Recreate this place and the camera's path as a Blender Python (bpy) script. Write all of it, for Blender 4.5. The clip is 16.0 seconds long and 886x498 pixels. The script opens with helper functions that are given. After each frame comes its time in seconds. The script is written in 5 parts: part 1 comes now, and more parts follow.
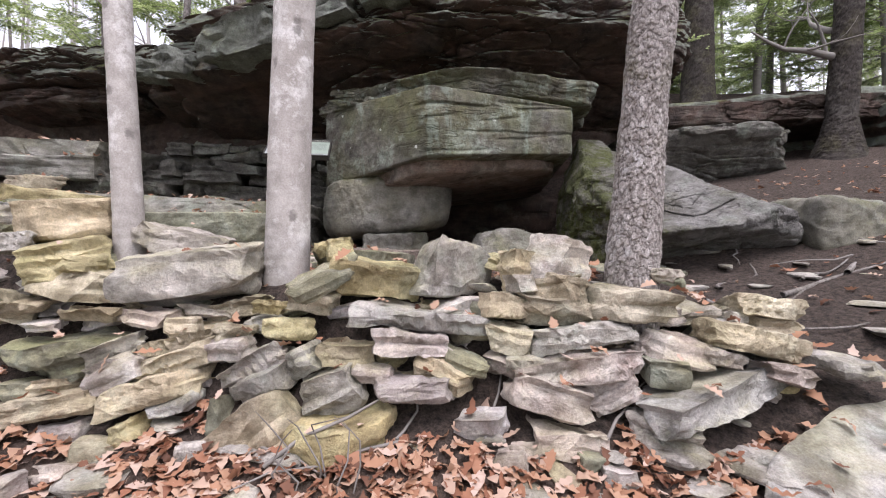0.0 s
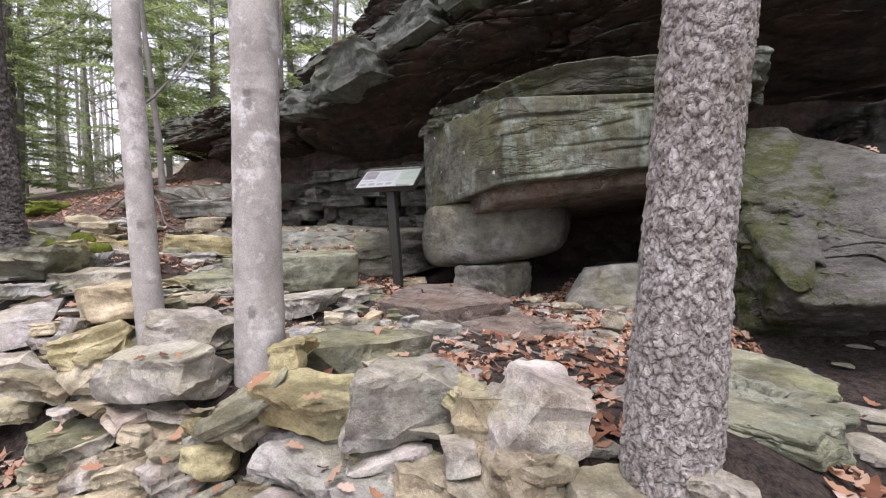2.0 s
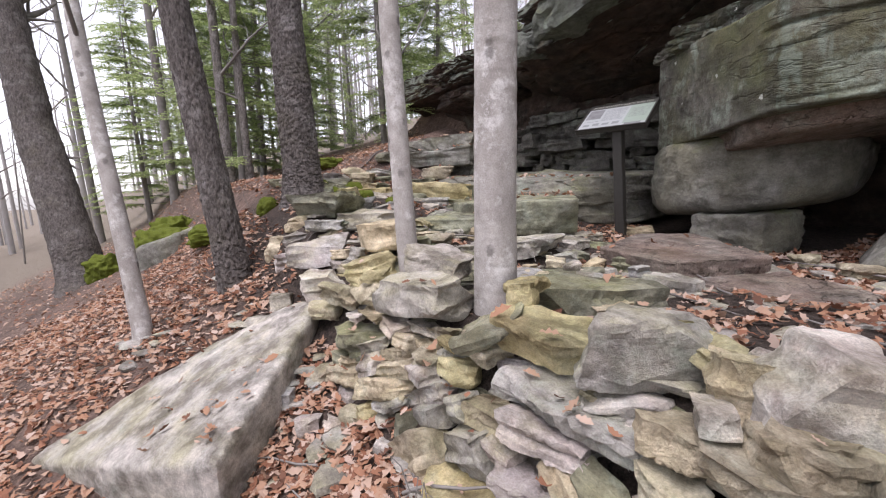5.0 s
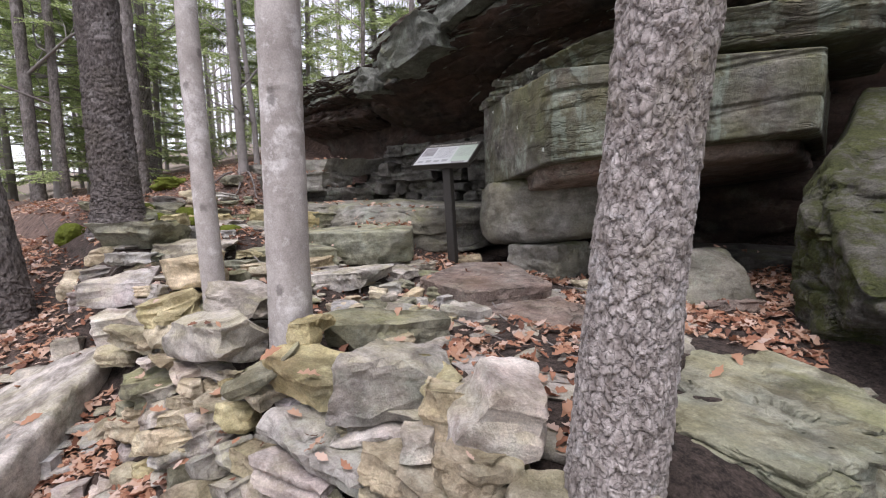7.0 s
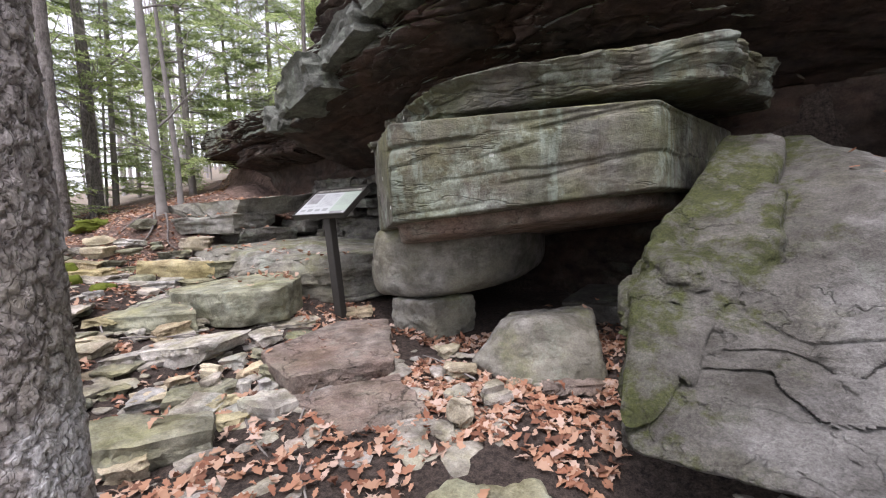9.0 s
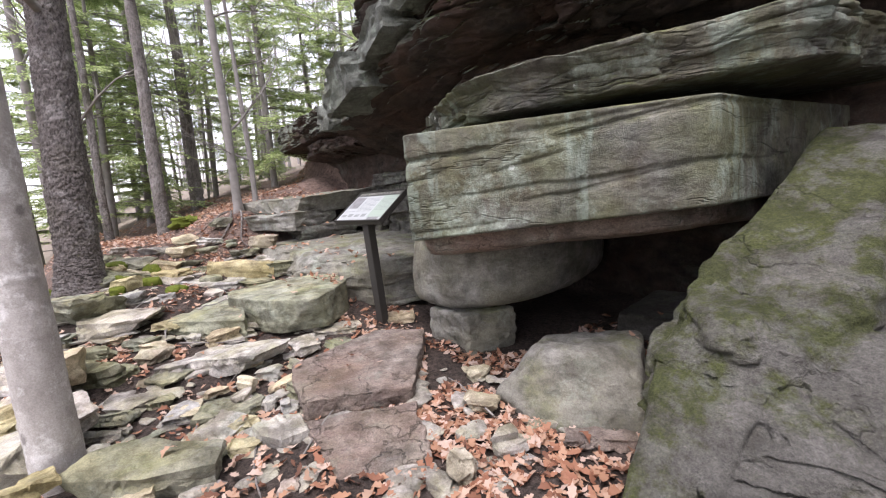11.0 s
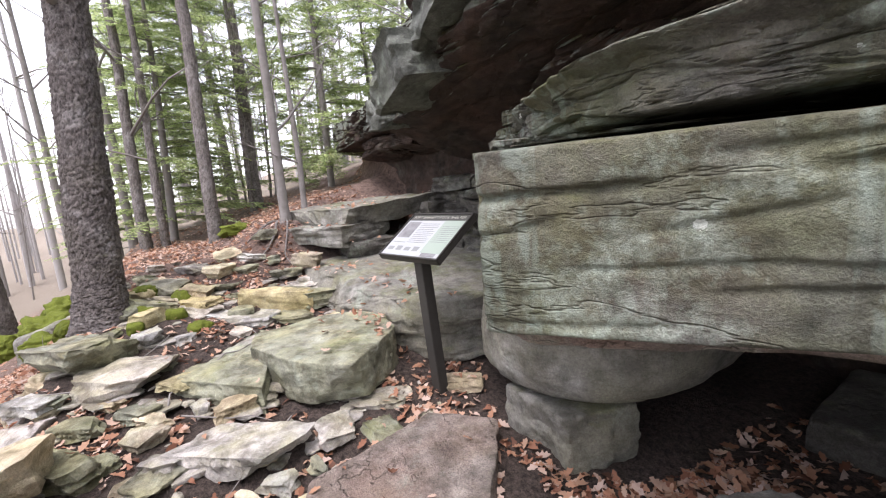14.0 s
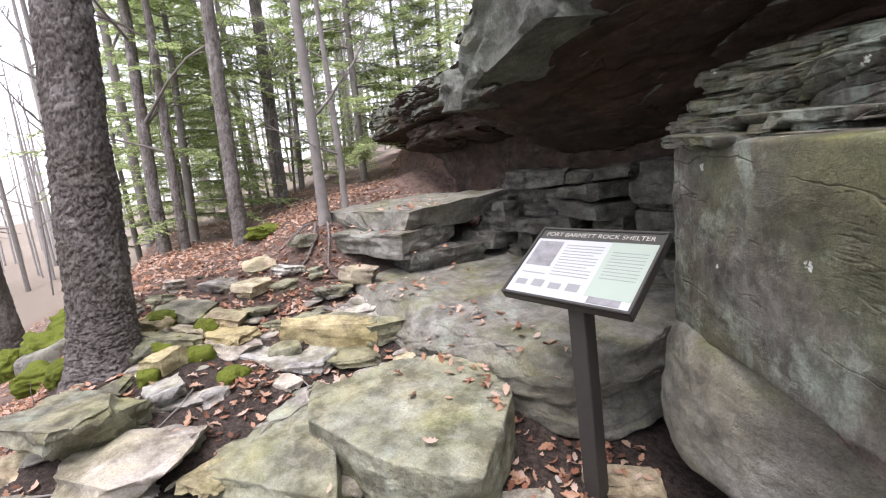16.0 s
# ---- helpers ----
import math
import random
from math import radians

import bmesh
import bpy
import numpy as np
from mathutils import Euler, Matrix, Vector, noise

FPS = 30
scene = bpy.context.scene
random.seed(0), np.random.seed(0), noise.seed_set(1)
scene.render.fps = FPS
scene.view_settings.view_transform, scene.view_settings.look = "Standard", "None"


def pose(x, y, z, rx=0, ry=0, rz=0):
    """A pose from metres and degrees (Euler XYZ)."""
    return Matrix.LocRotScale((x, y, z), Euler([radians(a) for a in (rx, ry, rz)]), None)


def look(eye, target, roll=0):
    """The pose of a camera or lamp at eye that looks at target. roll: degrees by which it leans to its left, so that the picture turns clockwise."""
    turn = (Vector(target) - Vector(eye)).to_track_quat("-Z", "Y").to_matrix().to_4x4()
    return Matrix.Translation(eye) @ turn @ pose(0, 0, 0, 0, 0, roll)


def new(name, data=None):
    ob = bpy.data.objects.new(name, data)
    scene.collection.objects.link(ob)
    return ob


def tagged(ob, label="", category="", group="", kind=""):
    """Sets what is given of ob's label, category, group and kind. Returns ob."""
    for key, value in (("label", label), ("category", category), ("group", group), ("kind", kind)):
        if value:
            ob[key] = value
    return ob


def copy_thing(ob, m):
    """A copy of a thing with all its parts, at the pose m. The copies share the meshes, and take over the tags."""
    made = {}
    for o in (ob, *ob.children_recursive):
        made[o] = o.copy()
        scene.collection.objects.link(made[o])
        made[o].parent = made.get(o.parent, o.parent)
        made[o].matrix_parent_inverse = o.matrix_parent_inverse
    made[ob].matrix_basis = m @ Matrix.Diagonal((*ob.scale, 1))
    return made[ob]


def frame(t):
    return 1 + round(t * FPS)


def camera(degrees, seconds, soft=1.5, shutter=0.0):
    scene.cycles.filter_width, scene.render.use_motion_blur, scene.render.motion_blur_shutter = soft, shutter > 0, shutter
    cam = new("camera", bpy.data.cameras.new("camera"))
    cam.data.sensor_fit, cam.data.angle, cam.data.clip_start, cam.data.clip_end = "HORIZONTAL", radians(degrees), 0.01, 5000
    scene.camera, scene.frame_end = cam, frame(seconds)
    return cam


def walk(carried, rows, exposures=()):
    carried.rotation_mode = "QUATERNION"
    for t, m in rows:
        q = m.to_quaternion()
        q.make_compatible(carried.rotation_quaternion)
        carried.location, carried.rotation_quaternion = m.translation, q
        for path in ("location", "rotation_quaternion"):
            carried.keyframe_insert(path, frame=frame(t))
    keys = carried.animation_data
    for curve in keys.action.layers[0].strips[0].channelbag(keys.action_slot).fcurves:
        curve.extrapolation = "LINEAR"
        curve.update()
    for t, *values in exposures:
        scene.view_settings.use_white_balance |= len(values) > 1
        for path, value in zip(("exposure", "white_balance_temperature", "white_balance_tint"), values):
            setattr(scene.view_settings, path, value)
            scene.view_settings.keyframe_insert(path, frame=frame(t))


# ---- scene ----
cam = camera(93.0, 16.0, soft=1.1)
METRES, EYE, TILT, LEAN, TURN = 6.3, 1.35, -1.3, 1.0, 0.0
PATH = [
    (0, (0.043, -0.05, 1.36), (0.025, 1.95, 1.329), 0.1),
    (0.5, (0.285, 0.06, 1.6), (0.068, 2.048, 1.573), -0.3),
    (1, (0.449, 0.285, 1.642), (0.049, 2.245, 1.604), -0.6),
    (1.5, (0.582, 0.505, 1.766), (-0.022, 2.411, 1.706), -0.7),
    (2, (0.813, 0.677, 1.822), (-0.035, 2.486, 1.727), -1.4),
    (2.5, (0.861, 0.662, 1.912), (-0.249, 2.319, 1.765), -1.7),
    (3, (0.761, 0.62, 1.852), (-0.595, 2.075, 1.638), -2.1),
    (3.5, (0.714, 0.562, 1.82), (-0.83, 1.801, 1.534), -2.5),
    (3.7, (0.726, 0.552, 1.82), (-0.871, 1.716, 1.514), -2.8),
    (5.8, (0.759, 0.653, 1.811), (-0.762, 1.908, 1.479), -1.6),
    (6, (0.772, 0.676, 1.83), (-0.687, 2.004, 1.503), -1.6),
    (6.5, (0.883, 0.771, 1.856), (-0.44, 2.245, 1.575), -1.6),
    (7, (1.137, 0.854, 1.903), (-0.073, 2.429, 1.668), -1.1),
    (7.5, (1.368, 1.037, 1.911), (0.219, 2.661, 1.707), -0.9),
    (7.8, (1.466, 1.2, 1.965), (0.335, 2.837, 1.767), -0.8),
    (8, (1.511, 1.254, 1.983), (0.39, 2.901, 1.804), -0.8),
    (8.5, (1.701, 1.444, 2.016), (0.587, 3.097, 1.851), -0.9),
    (8.7, (1.81, 1.602, 2.101), (0.662, 3.23, 1.931), -1.6),
    (10.8, (1.961, 2.177, 2.46), (0.494, 3.508, 2.184), -4.3),
    (11, (1.993, 2.266, 2.467), (0.493, 3.56, 2.19), -4.6),
    (11.5, (1.914, 2.375, 2.48), (0.368, 3.609, 2.186), -4.8),
    (12, (1.659, 2.531, 2.512), (0.087, 3.729, 2.203), -4.9),
    (12.5, (1.513, 2.623, 2.57), (-0.079, 3.792, 2.256), -4.9),
    (13, (1.443, 2.707, 2.579), (-0.176, 3.839, 2.274), -4.8),
    (13.5, (1.319, 2.794, 2.558), (-0.329, 3.888, 2.258), -5.1),
    (14, (1.068, 2.93, 2.722), (-0.605, 3.983, 2.417), -5.1),
    (14.5, (0.686, 2.924, 2.794), (-1.007, 3.94, 2.475), -5.2),
    (15, (0.385, 2.898, 2.887), (-1.316, 3.897, 2.555), -5.2),
    (15.5, (0.101, 2.943, 2.84), (-1.604, 3.933, 2.508), -5.3),
    (16, (-0.203, 2.92, 2.831), (-1.905, 3.914, 2.492), -5.2),
]
walk(cam, [(t, look(eye, target, roll)) for t, eye, target, roll in PATH], exposures=[(0, 1.42, 6350, 21), (2.5, 1.29, 6350, 21), (6.3, 1.08, 6350, 21), (8.5, 1.46, 6350, 21), (11, 1.7, 6350, 21), (12.5, 1.8, 6350, 21), (16, 1.8, 6350, 21)])

# ---- world, sun, exposure ----
world = bpy.data.worlds.new("overcast_sky")
scene.world = world
world.use_nodes = True
wn = world.node_tree
sky = wn.nodes.new("ShaderNodeTexSky")
sky.sky_type, sky.sun_disc = "NISHITA", False
sky.sun_elevation, sky.sun_rotation = radians(70), radians(157)
pale = wn.nodes.new("ShaderNodeHueSaturation")
pale.inputs["Saturation"].default_value = 0.22
wn.links.new(sky.outputs[0], pale.inputs["Color"])
wn.links.new(pale.outputs[0], wn.nodes["Background"].inputs[0])
wn.nodes["Background"].inputs[1].default_value = 0.15
sun = new("sun", bpy.data.lights.new("sun", "SUN"))
sun.data.energy, sun.data.angle, sun.data.color = 1.5, radians(40), (1.0, 0.97, 0.93)
sun.matrix_world = look((0, 0, 20), (-2.6, 6, 20 - 18))


# ---- noise for shaping ----
def hash3(i, seed):
    h = (i[..., 0] * 374761393 + i[..., 1] * 668265263 + i[..., 2] * 2147483647 + seed * 144269504) & 0xFFFFFFFF
    h = ((h ^ (h >> 13)) * 1274126177) & 0xFFFFFFFF
    h = ((h ^ (h >> 16)) * 2246822519) & 0xFFFFFFFF
    return ((h ^ (h >> 15)) & 0xFFFFFF) / float(0xFFFFFF)


def vnoise(p, seed=0):
    """Smooth value noise in -1..1 at the points p (n, 3)."""
    f = np.floor(p)
    i, u = f.astype(np.int64), p - f
    u = u * u * (3 - 2 * u)
    out = 0
    for a in (0, 1):
        for b in (0, 1):
            for c in (0, 1):
                w = (u[:, 0] if a else 1 - u[:, 0]) * (u[:, 1] if b else 1 - u[:, 1]) * (u[:, 2] if c else 1 - u[:, 2])
                out = out + w * hash3(i + np.array([a, b, c]), seed)
    return 2 * out - 1


def fbm(p, seed=0, octaves=4):
    out, amp = 0, 1.0
    for k in range(octaves):
        out = out + amp * vnoise(p * 2 ** k, seed + 17 * k)
        amp *= 0.5
    return out


def cells(p, seed=0):
    """Distances to the nearest and second nearest scattered point, a value of the nearest, and the height over it."""
    f = np.floor(p).astype(np.int64)
    d1 = np.full(len(p), 9.0)
    d2, own, high = d1.copy(), np.zeros(len(p)), np.zeros(len(p))
    for a in (-1, 0, 1):
        for b in (-1, 0, 1):
            for c in (-1, 0, 1):
                i = f + np.array([a, b, c])
                q = i + np.stack([hash3(i, seed), hash3(i, seed + 5), hash3(i, seed + 9)], 1)
                d = np.linalg.norm(p - q, axis=1)
                near = d < d1
                d2 = np.where(near, d1, np.minimum(d2, d))
                own = np.where(near, hash3(i, seed + 31), own)
                high = np.where(near, p[:, 2] - q[:, 2], high)
                d1 = np.where(near, d, d1)
    return d1, d2, own, high


# ---- materials ----
def node(nt, kind, **values):
    n = nt.nodes.new("ShaderNode" + kind)
    for k, v in values.items():
        n.inputs[k.replace("_", " ")].default_value = v
    return n


def ramp(nt, source, *stops):
    r = nt.nodes.new("ShaderNodeValToRGB")
    while len(r.color_ramp.elements) < len(stops):
        r.color_ramp.elements.new(0.5)
    for e, (at, c) in zip(r.color_ramp.elements, stops):
        e.position, e.color = at, (*c, 1) if len(c) == 3 else c
    nt.links.new(source, r.inputs[0])
    return r.outputs[0]


def mix(nt, fac, a, b, blend="MIX"):
    m = nt.nodes.new("ShaderNodeMix")
    m.data_type, m.blend_type = "RGBA", blend
    for s, v in ((m.inputs[0], fac), (m.inputs[6], a), (m.inputs[7], b)):
        if isinstance(v, (int, float)):
            s.default_value = v
        elif isinstance(v, tuple):
            s.default_value = (*v, 1)
        else:
            nt.links.new(v, s)
    return m.outputs[2]


def maths(nt, op, a, b=0.0, clamp=False):
    m = nt.nodes.new("ShaderNodeMath")
    m.operation, m.use_clamp = op, clamp
    for s, v in zip(m.inputs, (a, b)):
        if isinstance(v, (int, float)):
            s.default_value = v
        else:
            nt.links.new(v, s)
    return m.outputs[0]


def noise_at(nt, where, scale, detail=6.0, stretch=(1, 1, 1), rough=0.6):
    mp = nt.nodes.new("ShaderNodeMapping")
    mp.inputs["Scale"].default_value = stretch
    nt.links.new(where, mp.inputs["Vector"])
    n = node(nt, "TexNoise", Scale=scale, Detail=detail, Roughness=rough)
    nt.links.new(mp.outputs[0], n.inputs["Vector"])
    return n.outputs["Fac"]


def surface(name, roughness=0.8):
    m = bpy.data.materials.new(name)
    m.use_nodes = True
    nt = m.node_tree
    b = nt.nodes["Principled BSDF"]
    b.inputs["Roughness"].default_value = roughness
    b.inputs["Specular IOR Level"].default_value = 0.3
    return m, nt, b


def bump(nt, b, height, strength=0.6, distance=0.02):
    n = node(nt, "Bump", Strength=strength, Distance=distance)
    nt.links.new(height, n.inputs["Height"])
    nt.links.new(n.outputs[0], b.inputs["Normal"])


def rock_material(name, dark, light, tint, moss=0.0, lichen=0.0, spots=0.0, beds=1.6, vary=0.0, red=0.0, veins=0.0, run=(1, 1, 1.9), streaks=0.0, relief=1.0, wash=0.0, band=0.0, vein_scale=2.0, lit_lichen=0.0, patchy=0.55):
    m, nt, b = surface(name, 0.85)
    geo = nt.nodes.new("ShaderNodeNewGeometry")
    pos = geo.outputs["Position"]
    big, mid, fine = noise_at(nt, pos, 1.6), noise_at(nt, pos, 9.0, 8), noise_at(nt, pos, 160.0, 3)
    bed = noise_at(nt, pos, 3.0, 5, (1, 1, beds))
    c = mix(nt, ramp(nt, mid, (0.32, (0, 0, 0)), (0.68, (1, 1, 1))), dark, light)
    c = mix(nt, ramp(nt, big, (0.42, (0, 0, 0)), (0.66, (1, 1, 1))), c, tint)
    c = mix(nt, maths(nt, "MULTIPLY", ramp(nt, bed, (0.5, (0, 0, 0)), (0.75, (1, 1, 1))), 0.45), c, dark)
    if vary:
        rnd = nt.nodes.new("ShaderNodeObjectInfo").outputs["Random"]
        shade = ramp(nt, rnd, (0.0, (0.62, 0.60, 0.60)), (0.3, (1.12, 1.0, 0.86)), (0.55, (0.9, 0.9, 0.92)), (0.8, (1.15, 1.12, 1.05)), (1.0, (0.8, 0.72, 0.66)))
        c = mix(nt, vary, c, mix(nt, 1.0, c, shade, "MULTIPLY"))
    if red:
        c = mix(nt, maths(nt, "MULTIPLY", ramp(nt, noise_at(nt, pos, 2.2, 5), (0.4, (0, 0, 0)), (0.62, (1, 1, 1))), red), c, (0.24, 0.12, 0.09))
    if lichen:
        patch = ramp(nt, noise_at(nt, pos, 2.6, 9, rough=0.72), (0.54, (0, 0, 0)), (0.66, (1, 1, 1)))
        c = mix(nt, maths(nt, "MULTIPLY", patch, lichen), c, (0.36, 0.42, 0.35))
    if spots:
        v = nt.nodes.new("ShaderNodeTexVoronoi")
        v.inputs["Scale"].default_value = 8.0
        nt.links.new(pos, v.inputs["Vector"])
        pick = nt.nodes.new("ShaderNodeSeparateColor")
        nt.links.new(v.outputs["Color"], pick.inputs[0])
        size = maths(nt, "ADD", maths(nt, "MULTIPLY", maths(nt, "SUBTRACT", pick.outputs[0], 0.78), 0.8), maths(nt, "MULTIPLY", maths(nt, "SUBTRACT", noise_at(nt, pos, 40, 6, rough=0.75), 0.5), 0.5))
        dot = maths(nt, "LESS_THAN", v.outputs["Distance"], size)
        c = mix(nt, maths(nt, "MULTIPLY", dot, spots), c, (0.58, 0.61, 0.56))
    if moss:
        sep = nt.nodes.new("ShaderNodeSeparateXYZ")
        nt.links.new(geo.outputs["Normal"], sep.inputs[0])
        up = ramp(nt, sep.outputs["Z"], (0.1, (0.12, 0.12, 0.12)), (0.75, (1, 1, 1)))
        field = ramp(nt, noise_at(nt, pos, 2.3, 8, rough=0.7), (0.5, (0, 0, 0)), (0.64, (1, 1, 1)))
        green = mix(nt, mid, (0.085, 0.105, 0.02), (0.2, 0.205, 0.055))
        c = mix(nt, maths(nt, "MULTIPLY", maths(nt, "MULTIPLY", up, field), moss), c, green)
    if band:
        spot = nt.nodes.new("ShaderNodeSeparateXYZ")
        nt.links.new(pos, spot.inputs[0])
        away = maths(nt, "SUBTRACT", maths(nt, "ADD", maths(nt, "MULTIPLY", spot.outputs["Y"], 0.2), 1.04), spot.outputs["X"])
        brown = ramp(nt, maths(nt, "ADD", maths(nt, "MULTIPLY", away, 0.8), noise_at(nt, pos, 2.4, 6, rough=0.6)), (0.18, (0, 0, 0)), (0.3, (1, 1, 1)))
        c = mix(nt, maths(nt, "MULTIPLY", brown, 0.55), c, (0.075, 0.068, 0.05))
        cushion = noise_at(nt, pos, 3.4, 9, rough=0.68)
        here = ramp(nt, maths(nt, "ADD", maths(nt, "MULTIPLY", away, 0.5), maths(nt, "MULTIPLY", cushion, 1.35)), (0.68, (0, 0, 0)), (0.8, (1, 1, 1)))
        grow = mix(nt, noise_at(nt, pos, 30, 6, rough=0.8), (0.018, 0.024, 0.004), (0.1, 0.118, 0.018))
        broken = ramp(nt, noise_at(nt, pos, 7.0, 8, rough=0.7), (0.4, (0.15, 0.15, 0.15)), (0.52, (1, 1, 1)))
        c = mix(nt, maths(nt, "MULTIPLY", maths(nt, "MULTIPLY", here, broken), band), c, grow)
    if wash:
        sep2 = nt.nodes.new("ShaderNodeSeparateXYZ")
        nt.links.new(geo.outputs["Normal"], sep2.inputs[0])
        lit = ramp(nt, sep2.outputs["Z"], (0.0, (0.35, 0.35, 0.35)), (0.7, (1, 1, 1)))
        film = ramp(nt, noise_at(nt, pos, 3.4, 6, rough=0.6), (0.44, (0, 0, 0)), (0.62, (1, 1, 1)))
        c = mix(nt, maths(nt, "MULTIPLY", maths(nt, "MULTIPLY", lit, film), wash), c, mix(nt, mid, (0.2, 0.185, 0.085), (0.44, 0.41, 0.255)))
    speck = noise_at(nt, pos, 48.0, 6, rough=0.75)
    c = mix(nt, 0.4 * relief, c, ramp(nt, speck, (0.3, (0.42, 0.42, 0.42)), (0.5, (0.95, 0.95, 0.95)), (0.72, (1.5, 1.5, 1.5))), "MULTIPLY")
    c = mix(nt, 0.35 * relief, c, ramp(nt, fine, (0.3, (0.5, 0.5, 0.5)), (0.7, (1.35, 1.35, 1.35))), "MULTIPLY")
    grit = noise_at(nt, pos, 85.0, 9, rough=0.82)
    c = mix(nt, 0.6 * relief, c, ramp(nt, grit, (0.34, (0.4, 0.39, 0.38)), (0.47, (1.02, 1.02, 1.02)), (0.64, (1.55, 1.55, 1.53))), "MULTIPLY")
    # Lichen and moss by facing; paints light on open faces, leaves undersides dark
    if lit_lichen:
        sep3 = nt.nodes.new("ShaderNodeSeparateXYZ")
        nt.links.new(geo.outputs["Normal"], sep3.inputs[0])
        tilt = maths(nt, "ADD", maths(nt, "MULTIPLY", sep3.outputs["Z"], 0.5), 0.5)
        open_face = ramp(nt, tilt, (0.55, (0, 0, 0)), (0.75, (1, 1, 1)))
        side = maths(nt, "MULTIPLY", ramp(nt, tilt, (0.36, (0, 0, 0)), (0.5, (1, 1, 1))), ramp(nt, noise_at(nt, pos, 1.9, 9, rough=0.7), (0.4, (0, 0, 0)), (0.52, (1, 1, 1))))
        c = mix(nt, maths(nt, "MULTIPLY", side, lit_lichen), c, mix(nt, mid, (0.12, 0.135, 0.11), (0.3, 0.335, 0.285)))
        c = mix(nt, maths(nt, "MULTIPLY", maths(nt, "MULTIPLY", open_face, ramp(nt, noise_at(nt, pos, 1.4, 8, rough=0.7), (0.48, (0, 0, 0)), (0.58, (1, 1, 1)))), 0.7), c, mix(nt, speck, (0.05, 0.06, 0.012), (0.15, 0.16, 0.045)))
    blotch = noise_at(nt, pos, 4.2, 7, (1, 1, 1.6), 0.68)
    c = mix(nt, patchy, c, ramp(nt, blotch, (0.4, (0.52, 0.5, 0.47)), (0.5, (1.0, 1.0, 1.0)), (0.58, (1.32, 1.32, 1.32))), "MULTIPLY")
    if streaks:
        run_down = ramp(nt, noise_at(nt, pos, 5.0, 5, (1, 1, 0.1), 0.6), (0.54, (0, 0, 0)), (0.6, (1, 1, 1)))
        c = mix(nt, maths(nt, "MULTIPLY", run_down, maths(nt, "MULTIPLY", ramp(nt, mid, (0.4, (0, 0, 0)), (0.5, (1, 1, 1))), streaks)), c, (0.3, 0.37, 0.31))
    line = None
    if veins:
        vein = maths(nt, "ABSOLUTE", maths(nt, "SUBTRACT", noise_at(nt, pos, vein_scale, 5, run, 0.55), 0.5))
        line = maths(nt, "MULTIPLY", ramp(nt, vein, (0.0, (1, 1, 1)), (0.012, (0, 0, 0))), ramp(nt, noise_at(nt, pos, 1.1, 3), (0.42, (0, 0, 0)), (0.55, (1, 1, 1))))
        c = mix(nt, maths(nt, "MULTIPLY", line, veins), c, (0.02, 0.018, 0.015))
    nt.links.new(c, b.inputs["Base Color"])
    h = maths(nt, "ADD", maths(nt, "ADD", maths(nt, "MULTIPLY", mid, 1.0), maths(nt, "MULTIPLY", bed, 0.8)), maths(nt, "MULTIPLY", maths(nt, "ADD", maths(nt, "ADD", fine, grit), maths(nt, "MULTIPLY", speck, 1.6)), 0.25))
    if line:
        h = maths(nt, "SUBTRACT", h, maths(nt, "MULTIPLY", line, 0.5))
    bump(nt, b, h, 0.45 + 0.55 * relief, 0.055 * relief)
    return m


CLIFF = rock_material("weathered_cliff_sandstone", (0.05, 0.05, 0.043), (0.185, 0.184, 0.16), (0.125, 0.13, 0.07), moss=0.65, lichen=0.7, spots=0.9, beds=2.4, red=0.1, veins=0.25, run=(0.4, 0.4, 1.9), streaks=0.4, relief=0.8, wash=0.1)
ROOF = rock_material("dark_roof_sandstone", (0.014, 0.012, 0.011), (0.075, 0.057, 0.047), (0.055, 0.034, 0.025), moss=0.3, beds=6, red=0.12, lit_lichen=0.85, relief=0.9)
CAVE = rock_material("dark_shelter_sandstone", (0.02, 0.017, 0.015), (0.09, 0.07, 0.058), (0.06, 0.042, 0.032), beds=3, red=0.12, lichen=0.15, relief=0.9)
BOULDER = rock_material("smooth_grey_boulder", (0.12, 0.117, 0.1), (0.3, 0.29, 0.262), (0.2, 0.19, 0.145), moss=0.5, lichen=0.35, beds=2, relief=0.75)
# Darker sandstone: the shade on the ledges is put into its colour
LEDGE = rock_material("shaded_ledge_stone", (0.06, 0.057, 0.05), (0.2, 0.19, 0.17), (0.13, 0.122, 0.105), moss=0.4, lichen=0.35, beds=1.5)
MOSSY = rock_material("mossy_boulder", (0.11, 0.105, 0.098), (0.34, 0.33, 0.315), (0.24, 0.233, 0.22), band=0.85, relief=1.1, lichen=0.35, beds=1.5, veins=0.35, vein_scale=2.2, moss=0.25, run=(1, 1, 1))
REDROCK = rock_material("reddish_sandstone", (0.13, 0.113, 0.1), (0.4, 0.345, 0.3), (0.27, 0.205, 0.165), moss=0.15, lichen=0.4, beds=2, red=0.22, relief=1.0, veins=0.5, vein_scale=3.0)
PALE = rock_material("pale_lichen_face", (0.085, 0.09, 0.078), (0.23, 0.242, 0.215), (0.165, 0.18, 0.15), moss=0.65, lichen=0.7, beds=3)
